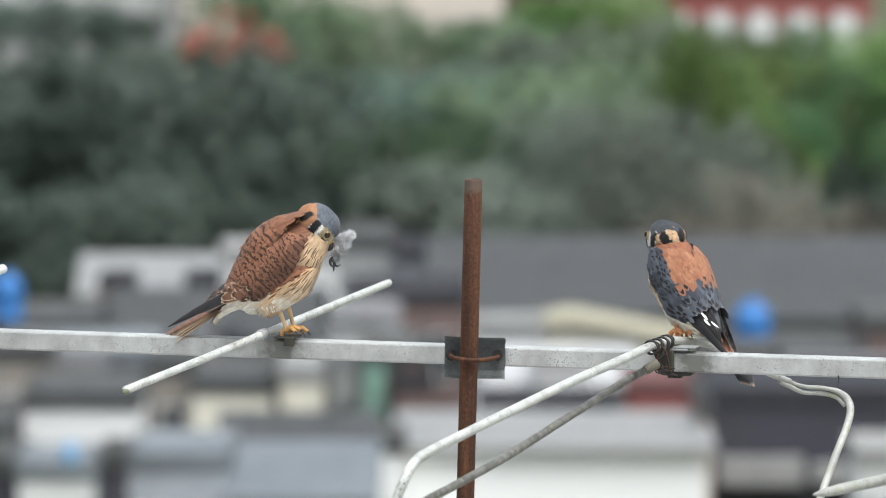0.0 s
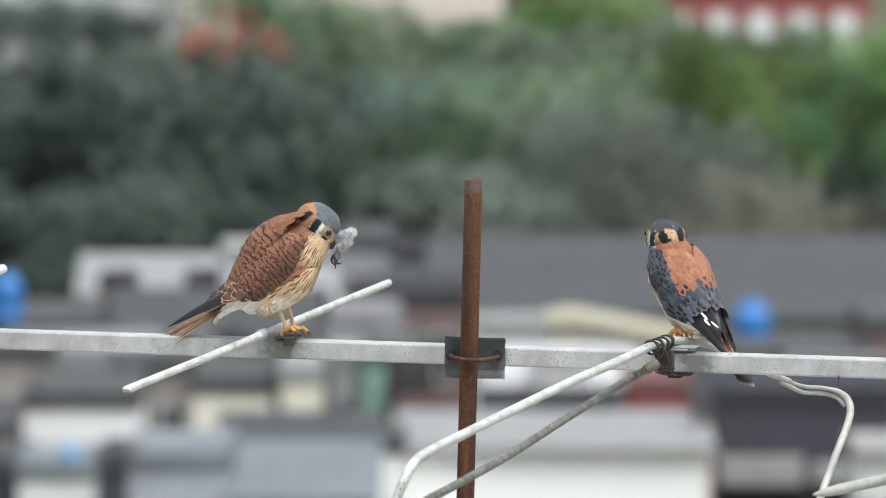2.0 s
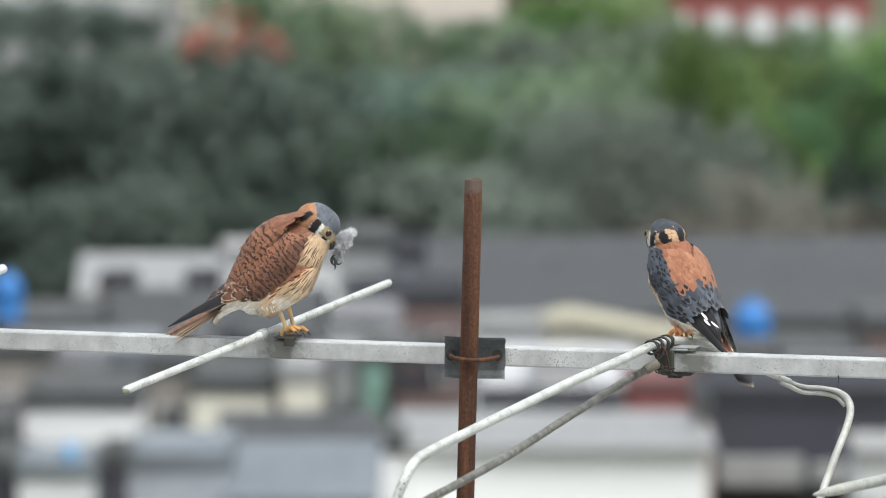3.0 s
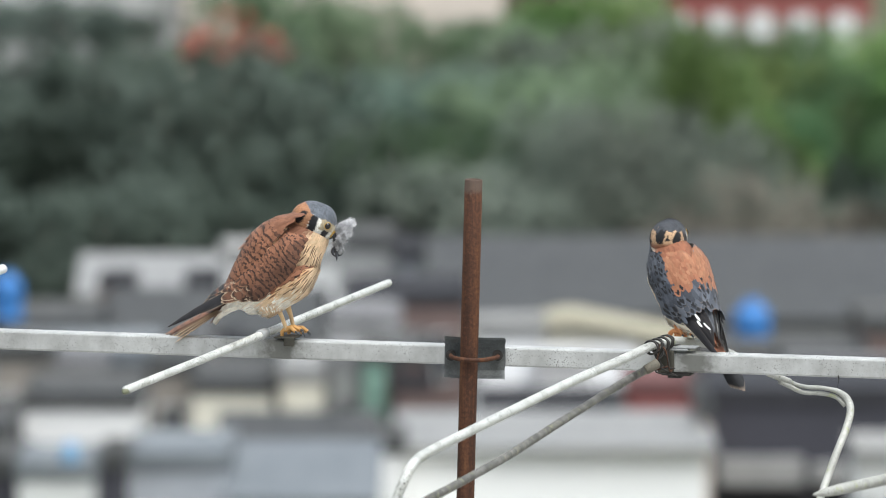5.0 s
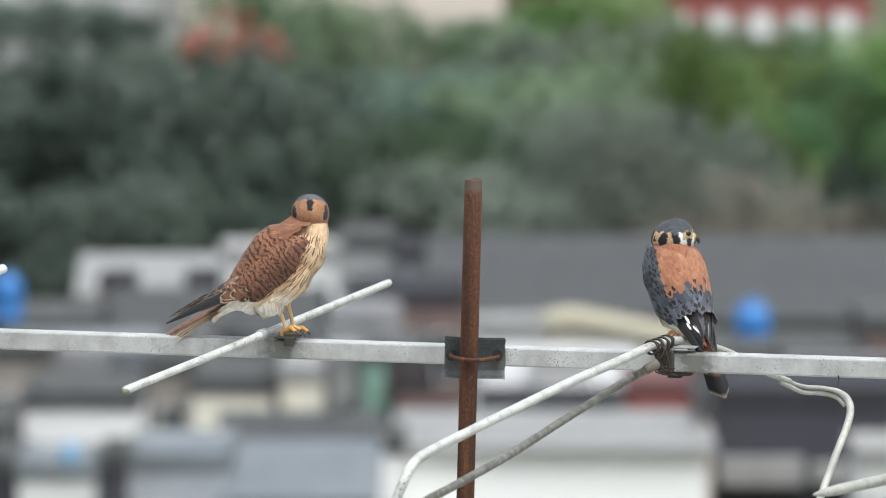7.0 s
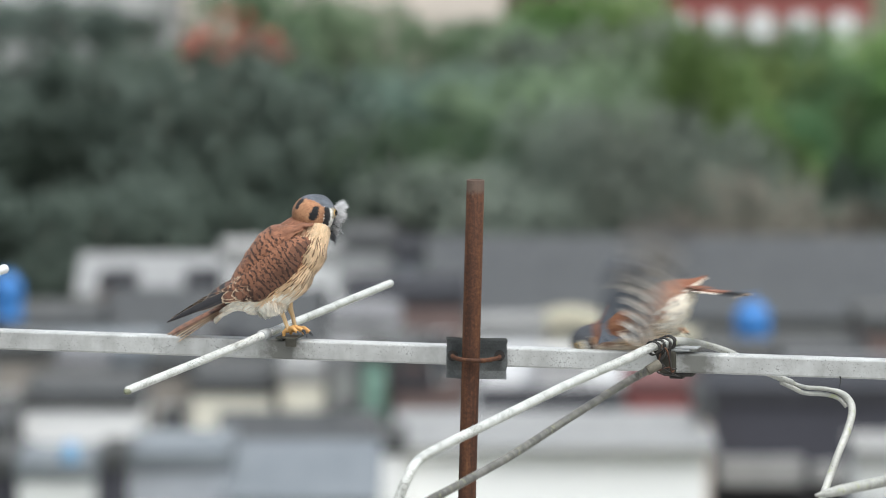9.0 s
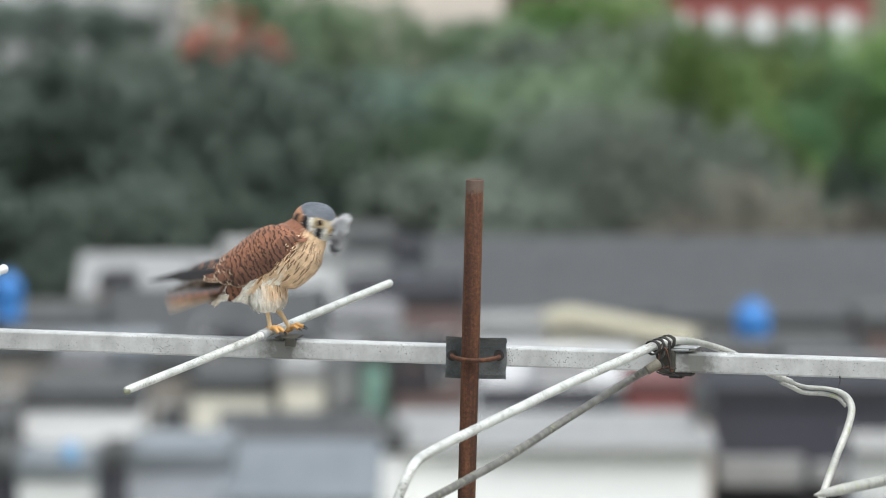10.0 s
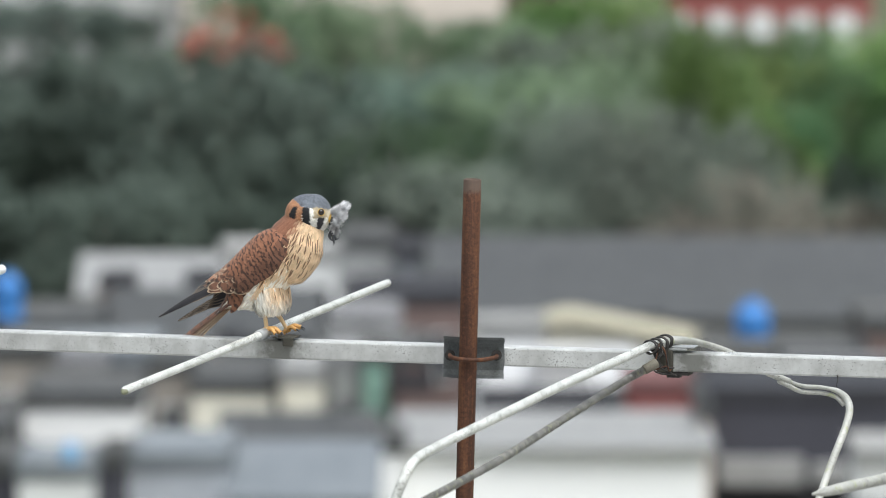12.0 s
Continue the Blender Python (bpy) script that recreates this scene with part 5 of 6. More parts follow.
    for ob in [head] + list(head.children):
        ob.data.transform(Matrix.Scale(1.07, 4))
        ob.location = ob.location * 1.07
    # wings
    for sd in (1, -1):
        ws = loft(ARM, sd)
        piv = Vector((168, sd * 50, 8)) * U
        pl = Plumage()
        upper = [(-10, 12, 36), (10, 14, 52), (25, 16, 70), (42, 18, 92), (70, 18, 113), (96, 18, 115), (125, 20, 120), (150, 26, 117), (165, 38, 110), (178, 56, 100), (186, 72, 90)]
        if male:
            upper = [(r[0], 2 + 26 * smoothstep(120, 170, r[0]) if r[0] < 165 else r[1], r[2] - 22 * smoothstep(50, 90, r[0])) for r in upper]
        def tintw(s, th, lo, hi):
            f = (th - lo) / max(1, hi - lo)
            if male:
                if s > 84 + rnd.uniform(-5, 5) and th < 58 - .08 * (s - 90) + rnd.uniform(-5, 5):
                    return blend(SALMON, BUFF, rnd.uniform(0, .25)), BLACK, (0, 0, 0, 1.0 if rnd.random() < (.14 if s < 108 else 0) else 0)
                return blend((0.036, 0.041, 0.053), (0.105, 0.117, 0.142), rnd.random()), BLACK, (0, 0, .10 if s < 60 and rnd.random() < .5 else 0, 1.0 if rnd.random() < .58 else 0)
            dk = smoothstep(.40, .95, f) * .62
            return blend(blend(RUFOUS, ORANGE, rnd.uniform(0, .3)), (0.080, 0.046, 0.036), dk), (0.045, 0.026, 0.020), (1.0 if s > 82 else 1.55 * rnd.uniform(.86, 1.14), 0, 0 if s > 82 else .85 if rnd.random() < .55 else .15, 0)
        ss = [14 + 8.6 * k for k in range(21)]
        pts = []
        for s in ss:
            lo, hi = table(upper, s)
            for k in range(9):
                p, nn = ws(s, lo + (hi - lo) * k / 8)
                pts.append(p + nn * .2 * U)
        sh = Plumage()
        def lining(p):
            if p.x / U > 120 and not male:
                return RUFOUS
            return SLATE if male else blend(RUST, BROWN, .4)
        sh.grid(pts, 9, len(ss), lining, BLACK, NONE, [0] * 9, [.3] * len(ss))
        s = 186.0
        row = 0
        while s > 34:
            lo, hi = table(upper, s)
            a, b, w = table(ARM, s)
            r = (w + (a - b) / 2) / 2
            width = (5.0 if male else 6.8) if s > 90 else (8.5 if male else 9.5)
            n = max(2, int((hi - lo) * math.pi / 180 * r / (width * 1.15)))
            for k in range(n + 1):
                th = lo + (hi - lo) * min(1, max(0, (k + .5 * (row % 2) - .25 + rnd.uniform(-.3, .3)) / n))
                tint, mark, pat = tintw(s, th, lo, hi)
                pl.laid(ws, s + rnd.uniform(-3.5, 3.5), th, rnd.uniform(22, 32) if s > 90 else rnd.uniform(30, 42), width * rnd.uniform(.8, 1.15) * 57.3 / max(10, r), rnd.uniform(.8, 1.7) * U, tint, mark, pat, h0=.4 * U, skew=rnd.uniform(-2, 1) - 3, bars=(10.0, rnd.gauss(0, .19)) if not male and pat[0] == 1.0 else None)
            s -= (6.5 if male else 8.6) if s > 90 else 9.6
            row += 1
        if male and sd > 0:            # white ovals on the dark flight feathers
            for s0, t0 in ((4, 42), (-14, 50), (-24, 38)):
                pl.laid(ws, s0 + rnd.uniform(-3, 3), t0 + rnd.uniform(-3, 3), rnd.uniform(13, 21), rnd.uniform(2.6, 4.2), .2 * U, (0.80, 0.80, 0.78), BLACK, NONE, h0=5.5 * U)
        wing = sh.make("wing", top, "slate-blue wing with black spots" if male else "rufous wing with black bars and buff edges", piv)
        cov = tagged(pl.make("covert_feathers", wing, "", piv), kind="stuff")
        cov.location = (0, 0, 0)
        bird["wing_l" if sd == 1 else "wing_r"] = wing
        # secondaries and primaries, each a feather that can fan out
        fl = []
        for k in range(6):
            f = k / 5
            base = Vector((44 - 3 * k, sd * ((8 if male else 19) + (32 if male else 12) * f), (38 if male else 30) - 20 * f)) * U
            tip = Vector((-28 - 7 * k, sd * ((1 if male else 10) + 8 * f), (27 if male else 46) - 8 * f)) * U
            nr = Vector((0.1, sd * (.5 + .4 * f), .85 - .5 * f))
            p2 = Plumage()
            if male:
                p2.blade(base, tip, nr, 10 * U, DARK if k > 1 else blend(SLATE, DARK, .4), (0.66, 0.66, 0.64), (0, 0, .03, .95 if k in (1, 3) else 0), .02)
                p2.blade(base - nr * .4 * U, tip - nr * .4 * U, nr, 9.6 * U, (0.40, 0.37, 0.33), (0.22, 0.20, 0.18), (4.0, 0, 0, 0), .02)
            else:
                p2.blade(base, tip, nr, 9 * U, DARK, blend(DARK, RUFOUS, .5), (3.0 if k < 2 else 0, 0, .25, 0), .02)
            fl.append((p2.make("secondary", wing, "", base), base))
        for k in range(8):
            f = k / 7
            base = Vector((52 + 3 * k, sd * ((44 if male else 32.5) + 3 * f), 8 - 20 * f)) * U
            tip = Vector(((-108 if male else -120) + 9 * k, sd * (8 + 5 * f), (24 if male else 58) - 11 * f)) * U
            nr = Vector((0.2, sd * .9, .35 - .3 * f))
            p2 = Plumage()
            p2.blade(base + nr * (.5 * k) * U, tip + nr * (.5 * k) * U, nr, (8.6 - .3 * k) * U, blend(DARK, BLACK, .3) if sd < 0 or male else blend(DARK, (0.10, 0.09, 0.08), .4), (0.30, 0.27, 0.24), (0, 0, .04, 0) if sd < 0 or male else (5.0, 0, .25, 0), .02, .22, .75)
            if male:
                p2.blade(base + nr * (.5 * k - .3) * U, tip + nr * (.5 * k - .3) * U, nr, (8.2 - .3 * k) * U, (0.36, 0.34, 0.31), (0.20, 0.18, 0.17), (6.0, 0, 0, 0), .02, .22, .75)
            fl.append((p2.make("primary", wing, "", base), base))
        for ob, base in fl:
            ob.location = base - piv
        bird["flight_l" if sd == 1 else "flight_r"] = [o for o, _ in fl]
    # tail
    pl = Plumage()
    for k in range(46):
        y = rnd.uniform(-15, 15)
        over = k % 2 == 0
        z = 10 - abs(y) * .2 if over else -8 + abs(y) * .3
        base = Vector((rnd.uniform(6, 24), y, z)) * U
        tip = base + Vector((-rnd.uniform(38, 62), y * .05, -3 if over else 4)) * U
        t = (blend(RUFOUS, RUST, .3) if not male else blend(SALMON, RUST, .4)) if over else blend(WHITE, CREAM, rnd.uniform(0, .3))
        pl.blade(base, tip, (0, 0, 1 if over else -1), 7 * U, t, BLACK, (1.2, 0, 0, 0) if over and not male else NONE, .03)
    tail = pl.make("tail", top, "rufous tail with a black end band" if male else "rufous tail with narrow black bars")
    bird["tail"] = tail
    for k in range(10):
        y = k - 4.5
        p2 = Plumage()
        base = Vector((4, y * 2.4, 2.5 - abs(y) * .7)) * U
        ln = (152 if male else 160) - abs(y) * 3.5
        tip = base + Vector((-ln, y * 3.0, -abs(y) * .9 if male else -abs(y) ** 1.4 * 1.5)) * U
        edge = abs(y) > 3
        if male:
            def tt(q, ln=ln, edge=edge):
                f = -q.x / U / ln
                if f > .955:
                    return (0.45, 0.36, 0.28)
                if f > .66:
                    return BLACK
                return blend(WHITE, BUFF, .3) if edge else blend(SALMON, RUST, .35)
            p2.blade(base, tip, (0, -y * .03, 1), 9.4 * U, tt, BLACK, NONE, .01, .1, .12, 15)
        else:
            p2.blade(base, tip, (0, -y * .03, 1), 8.2 * U, blend(RUFOUS, RUST, .3) if abs(y) < 2 else blend(CREAM, BUFF, .65), (0.04, 0.022, 0.018), (8.5, 0, .2, 0) if abs(y) < 2 else (0, .8, .3, 0), .01, .1, .12, 9)
            # paler underside
            p2.blade(base - Vector((0, 0, .5)) * U, tip - Vector((0, 0, .5)) * U, (0, -y * .03, 1), 8.0 * U, blend(CREAM, BUFF, .35), (0.16, 0.12, 0.09), (0, .2, 0, 0), .01, .1, .12, 5)
        p2.make("tail_feather", tail, "", base)
    # legs: tarsus, four toes with talons
    bird["legs"] = []
    for sd in (1, -1):
        bm = bmesh.new()
        tube(bm, rounded([(3 * U, 0, 62 * U), (0, 0, 46 * U), (1 * U, 0, 30 * U), (0, 0, 10 * U), (2 * U, 0, 4 * U)], 4), [6.6 * U, 6.4 * U, 6.2 * U, 5.9 * U, 5.6 * U, 5.1 * U, 4.7 * U, 4.3 * U, 4.0 * U, 3.8 * U, 3.7 * U, 3.7 * U, 3.9 * U, 4.1 * U, 4.4 * U, 4.6 * U, 4.8 * U], 10)
        leg = part("leg", bm, M["leg_male" if male else "leg_pale"], top, "bare orange leg" if male else "bare pale yellow leg", True)
        for a, ln in ((-28, 20), (2, 24), (32, 20), (180, 14)):
            c, s_ = math.cos(radians(a)), math.sin(radians(a))
            q = [Vector((c * r, s_ * r, z)) * U for r, z in ((1, 4), (ln * .35, 6.5), (ln * .7, 4.0), (ln, -4.5))]
            bm = bmesh.new()
            rr = rounded(q, 4)
            tube(bm, rr, [(4.1 - .9 * i / 12 + .45 * math.cos(i * 1.6)) * U for i in range(13)], 9)
            part("toe", bm, M["leg_male" if male else "leg"], leg, "", True)
            bm = bmesh.new()
            tube(bm, rounded([q[3] + Vector((0, 0, 1)) * U, q[3] + Vector((c * 3.5, s_ * 3.5, -3)) * U, q[3] + Vector((c * 4, s_ * 4, -9)) * U], 3), [2.2 * U, 2 * U, 1.8 * U, 1.5 * U, 1.1 * U, .7 * U, .2 * U], 7)
            part("talon", bm, M["beak"], leg, "black curved talon", True)
        bird["legs"].append(leg)
    return bird


female = build_kestrel(False, "female kestrel with barred rufous back and streaked cream breast")
male = build_kestrel(True, "male kestrel with plain rufous back and slate-blue wings")


def build_prey():
    """The plucked remains of a small bird, held in the beak."""
    rnd = random.Random(5)
    top = tagged(new("prey_remains"), "tuft of grey-white feathers with a dark foot", "prey")
    pl = Plumage()
    # soft lobes of down: centre, radius, paleness
    for cx, cz, r, g in ((5, -4, 6, .66), (12, 1, 7, .84), (19, 3, 6, .92), (24, 9, 5, .93), (20, -6, 6, .90), (12, -12, 6, .70), (7, -22, 5, .52), (10, -28, 4, .50)):
        c = Vector((cx, rnd.uniform(-2, 2), cz))
        def lobe(al, be, c=c, r=r):
            a, b = radians(al), radians(be)
            n = Vector((math.cos(a), math.sin(a) * math.sin(b), math.sin(a) * math.cos(b)))
            return (c + n * (r * .62)) * U, n
        pl.shell(lobe, list(range(2, 179, 22)), list(range(0, 361, 36)), (g, g, g * 1.02))
        out = Vector((.55, 0, .35)) if cz > -10 else Vector((.1, 0, -.7))
        for k in range(int(r * 70)):
            n = Vector((rnd.gauss(0, 1), rnd.gauss(0, 1), rnd.gauss(0, 1))).normalized()
            d = (n * .55 + out + Vector((rnd.gauss(0, .35), rnd.gauss(0, .35), rnd.gauss(0, .35)))).normalized()
            p = (c + n * (r * rnd.uniform(.3, .8))) * U
            v = max(.1, min(.93, g + rnd.gauss(0, .08)))
            pl.blade(p, p + d * rnd.uniform(3, 10) * U, n.cross(d) + n * .3, rnd.uniform(.25, .6) * U, (v, v, v * 1.02), (.1, .1, .1), NONE, rnd.uniform(-.35, .35), .2, .8, 5)
    for k in range(60):                # a few longer wisps
        a = radians(rnd.choice([rnd.uniform(-35, 55), rnd.uniform(-120, -60)]))
        d = Vector((math.cos(a), rnd.gauss(0, .3), math.sin(a))).normalized()
        base = Vector((rnd.uniform(6, 18), rnd.uniform(-5, 5), rnd.uniform(-22, 2))) * U
        v = rnd.uniform(.5, .88)
        pl.blade(base, base + d * rnd.uniform(10, 18) * U, Vector((-d.z, rnd.uniform(-1, 1), d.x)), rnd.uniform(.3, .6) * U, (v, v, v * 1.02), (.1, .1, .1), NONE, rnd.uniform(-.2, .25), .2, .8, 5)
    pl.make("feather_tuft", top, "loose grey and white feathers")
    bm = bmesh.new()
    tube(bm, rounded([(2 * U, 0, -8 * U), (6 * U, U, -22 * U), (7 * U, U, -36 * U)], 4), [2.6 * U] * 9, 8)
    part("shank", bm, M["prey_skin"], top, "pinkish shank", True)
    bm = bmesh.new()
    for pts in (((6, 1, -30), (5, 2, -37), (9, 2, -43), (14, 1, -43), (18, 0, -39)), ((5, -1, -31), (1, -2, -36), (2, -3, -42), (6, -3, -45), (10, -3, -47)), ((6, 0, -32), (8, -3, -38), (8, -4, -44), (9, -4, -49), (8, -4, -53))):
        tube(bm, rounded([Vector(p) * U for p in pts], 4), [(3.6 - .2 * i) * U for i in range(16)] + [.2 * U], 8)
    part("foot", bm, M["beak"], top, "dark curled foot", True)
    return top


M["prey_skin"] = surface("pink_skin", (0.30, 0.20, 0.19), (0.50, 0.36, 0.34), 150, 0.6, depth=0.0003)
prey = build_prey()


def build_caught_down():
    """Wisps of plucked down that cling to the boom."""
    rnd = random.Random(8)
    pl = Plumage()
    for r, n in ((0.2985, 26), (0.304, 12), (-0.252, 14)):
        for k in range(n):
            p = on_boom(r + rnd.uniform(-.006, .006), rnd.uniform(-.011, -.004), 0.0098)
            d = Vector((rnd.gauss(0, .7), rnd.gauss(0, .3), rnd.uniform(.1, .9))).normalized()
            v = rnd.uniform(.6, .9)
            pl.blade(p, p + d * rnd.uniform(3, 9) * U, (0, -1, 0), rnd.uniform(.25, .5) * U, (v, v, v), BLACK, NONE, rnd.uniform(-.3, .3), .2, .8, 5)
    pl.make("caught_down", antenna, "wisps of white down stuck to the boom")


build_caught_down()


# ---- what moves ----
TILT = math.sin(radians(6.5))
# sway of the antenna: seconds, shift right, shift up (units), turn about the view line and about the mast
SWAY = [(0.0, 0, 0, 0, 0), (8.9, 0, 0, 0, 0), (9.0, 3.2, -0.8, 0.05, 0), (9.1, 6.6, -1.2, 0.16, 0), (9.2, -1.2, 0.3, -0.1, 0), (9.3, -7.5, 0.8, -0.28, 0), (9.4, -1.5, 0.0, -0.1, 0), (9.5, 5.6, -1.0, 0.08, 0), (9.7, -6.5, 0.1, -0.12, 0), (9.85, 1.5, -0.3, 0, 0), (10.0, 2.2, -0.3, 0.02, 0), (10.2, 0.0, -0.3, 0, 0), (10.35, -2, -0.3, -0.06, 0), (10.5, -3.2, -0.1, -0.12, 0), (10.75, -1.2, -0.1, -0.06, 0), (11.0, -3.0, 0.1, -0.09, 0), (11.25, -1.2, 0.1, -0.06, 0), (11.5, -1.8, 0.2, -0.09, 0), (12.0, -1.8, 0.2, -0.07, 0)]


def glide(rows, t):
    """Values at t between rows, eased like the keys."""
    if t <= rows[0][0]:
        return list(rows[0][1:])
    for a, b in zip(rows, rows[1:]):
        if t <= b[0]:
            f = (t - a[0]) / (b[0] - a[0])
            f = f * f * (3 - 2 * f)
            return [u + (v - u) * f for u, v in zip(a[1:], b[1:])]
    return list(rows[-1][1:])


def sway(t):
    r, u, roll, yaw = glide(SWAY, t)
    return Matrix.Translation(Vector((r * U, 0, u * U))) @ Matrix.Translation(SWAY_PIVOT) @ pose(0, 0, 0, 0, roll, yaw) @ Matrix.Translation(-SWAY_PIVOT)


def placed(x, z, y):
    """A place in a bird's own space: right and up as seen, and depth, in units."""
    return Vector((x * U, y * U, (z - y * TILT) * U))


def turned(heading, pitch, roll=0.0):
    """Heading 0 faces right, 90 away, 180 left; pitch lifts the front."""
    return pose(0, 0, 0, 0, 0, heading) @ pose(0, 0, 0, 0, -pitch, 0) @ pose(0, 0, 0, roll, 0, 0)


# female: seconds, tail root right and up, depth, heading, pitch, roll
F_BODY = [(0.0, -100, 54, 8, -15, 53, 0), (5.8, -100, 54, 8, -15, 53, 0), (6.4, -100, 54, 8, -15, 49, 0), (9.0, -100, 54, 8, -15, 49, 0), (9.1, -100, 54, 8, -15, 48, 0), (9.2, -98, 58, 10, -20, 45, 0), (9.3, -98, 68, 20, -22, 39, 0), (9.5, -97, 66, 20, -23, 41, 0), (9.8, -98, 62, 24, -24, 42, 0), (9.95, -98, 66, 24, -24, 41, 0), (10.1, -104, 84, 24, -27, 35, 0), (10.2, -104, 82, 24, -27, 36, 0), (10.35, -90, 60, 28, -26, 44, 0), (10.7, -88, 60, 28, -27, 44, 0), (10.9, -101, 68, 24, -23, 40, 0), (11.05, -101, 68, 24, -23, 40, 0), (11.2, -89, 61, 28, -27, 43, 0), (11.55, -88, 60, 28, -27, 44, 0), (12.0, -89, 60, 28, -26, 44, 0)]
# how far the breast is fluffed out, in degrees
F_FLUFF = [(0.0, 30), (5.8, 30), (6.4, 22), (9.1, 21), (9.3, 6), (9.6, 3), (10.3, 1), (12.0, 1)]
# female head: seconds, centre right and up, depth, heading, pitch, roll
F_HEAD = [(0.0, 50, 193, -16, -14, -48, 0), (0.3, 51, 195, -16, -12, -42, 0), (0.6, 49, 194, -16, -12, -46, 0), (0.9, 50, 195, -16, -12, -42, 0), (3.2, 50, 194, -16, -12, -44, 0), (4.6, 46, 197, -14, -10, -30, 0), (5.0, 44, 199, -14, -8, -26, 0), (6.0, 44, 200, -14, -8, -24, 0), (6.1, 47, 202, -12, 14, -18, 0), (6.25, 40, 208, -8, 30, -12, 0), (6.32, 37, 212, -4, 58, -10, 0), (6.4, 36, 214, 0, 88, -6, 0), (8.8, 36, 213, 0, 92, -6, 0), (8.92, 36, 212, 0, 84, -6, 0), (9.0, 40, 213, -6, 40, -10, 0), (9.1, 42, 212, -8, 36, -12, 0), (9.2, 46, 208, -8, 32, -14, 0), (9.26, 55, 197, -12, 8, -14, 0), (9.32, 58, 194, -14, -14, -14, 0), (9.5, 55, 198, -14, -14, -12, 0), (9.7, 53, 198, -14, -12, -10, 0), (9.93, 51, 198, -14, -12, -8, 0), (10.0, 43, 198, -14, -34, -10, 0), (10.08, 27, 200, -14, -62, -12, 0), (10.2, 25, 200, -14, -60, -12, 0), (10.3, 33, 203, -14, -16, -6, 0), (10.5, 37, 210, -14, -10, -4, 0), (10.9, 37, 209, -14, -12, -4, 0), (11.0, 36, 209, -14, -46, -8, 0), (11.2, 38, 209, -14, -60, -8, 0), (11.65, 38, 209, -14, -58, -8, 0), (11.75, 39, 211, -14, -16, -6, 0), (12.0, 37, 213, -14, -12, -3, 0)]
# female tail: seconds, heading, slope below level, roll; wings: lift of the right and the left wing
F_TAIL = [(0.0, -26, 27, -14), (9.1, -26, 27, -14), (9.2, -24, 22, -14), (9.3, -16, 8, -26), (9.4, -14, 4, -28), (9.5, -10, 14, -24), (9.6, -28, 34, -30), (9.7, -38, 47, -38), (9.9, -40, 50, -38), (10.0, -34, 10, -18), (10.08, -26, -15, -28), (10.2, -26, -10, -26), (10.3, -34, 32, -30), (10.45, -42, 49, -38), (10.75, -42, 51, -38), (10.88, -24, 12, -24), (11.0, -10, 6, -30), (11.06, -14, 8, -28), (11.15, -34, 36, -32), (11.3, -38, 46, -38), (11.5, -38, 46, -38), (11.68, -36, 20, -20), (11.8, -36, 22, -20), (11.9, -26, 31, -10), (12.0, -26, 36, -8)]
# and how far the shoulder slides down over the breast and out from it
F_WING = [(0.0, 12, 0, 40, 6), (5.0, 12, 0, 40, 6), (5.1, 12, 6, 40, 6), (5.2, 12, 0, 40, 6), (5.8, 12, 0, 40, 6), (6.4, 10, 0, 32, 6), (9.1, 10, 0, 31, 5), (9.3, 8, 0, 2, -1), (9.95, 8, 0, 0, -2), (10.1, 11, 5, 0, -2), (10.2, 10, 4, 0, -2), (10.35, 8, 0, 0, -2), (12.0, 8, 0, 0, -2)]
# lift of the mantle, its turn and its slide towards the tail
F_MANTLE = [(0.0, 0, 0, 0), (5.8, 0, 0, 0), (6.4, -5, 0, 4), (9.1, -5, 0, 4), (9.3, -9, 2, 30), (12.0, -10, 3, 38)]
# lift of the long feathers of the right and the left wing
F_QUILL = [(0.0, -3, 1), (5.0, -3, 1), (5.1, -3, 36), (5.2, -3, 20), (5.35, -3, 11), (6.0, -3, 10), (9.1, -2, 9), (9.3, -5, 2), (9.5, -6, 0), (9.65, -7, 0), (9.9, -7, 1), (10.0, 3, 6), (10.1, 11, 10), (10.2, 9, 8), (10.35, -6, 2), (10.5, -7, 1), (10.8, -6, 2), (10.9, -2, 4), (11.05, -1, 5), (11.25, -6, 2), (11.6, -6, 2), (11.7, -1, 5), (11.8, -4, 3), (12.0, -7, 1)]
# male on the perch: body, head, tail as above
M_BODY = [(0.0, 56, 24, 14, 128, 47, 0), (3.2, 56, 24, 14, 128, 47, 0), (4.8, 50, 22, 14, 123, 48, 0), (5.1, 47, 22, 14, 121, 48, 0), (5.4, 46, 23, 14, 122, 48, 0), (6.0, 38, 21, 14, 119, 49, 0), (6.5, 30, 19, 14, 115, 50, 0), (7.2, 34, 19, 14, 117, 50, 0), (8.5, 50, 22, 14, 121, 48, 0), (8.8, 60, 30, 14, 132, 44, 0), (8.85, 58, 58, 12, 150, 26, 0), (8.9, 58, 70, 20, 166, 2, 0), (8.95, 46, 78, 20, 172, -12, 0), (9.0, 29, 82, 22, 176, -28, 0), (9.1, 20, 80, 22, 176, -18, 0)]
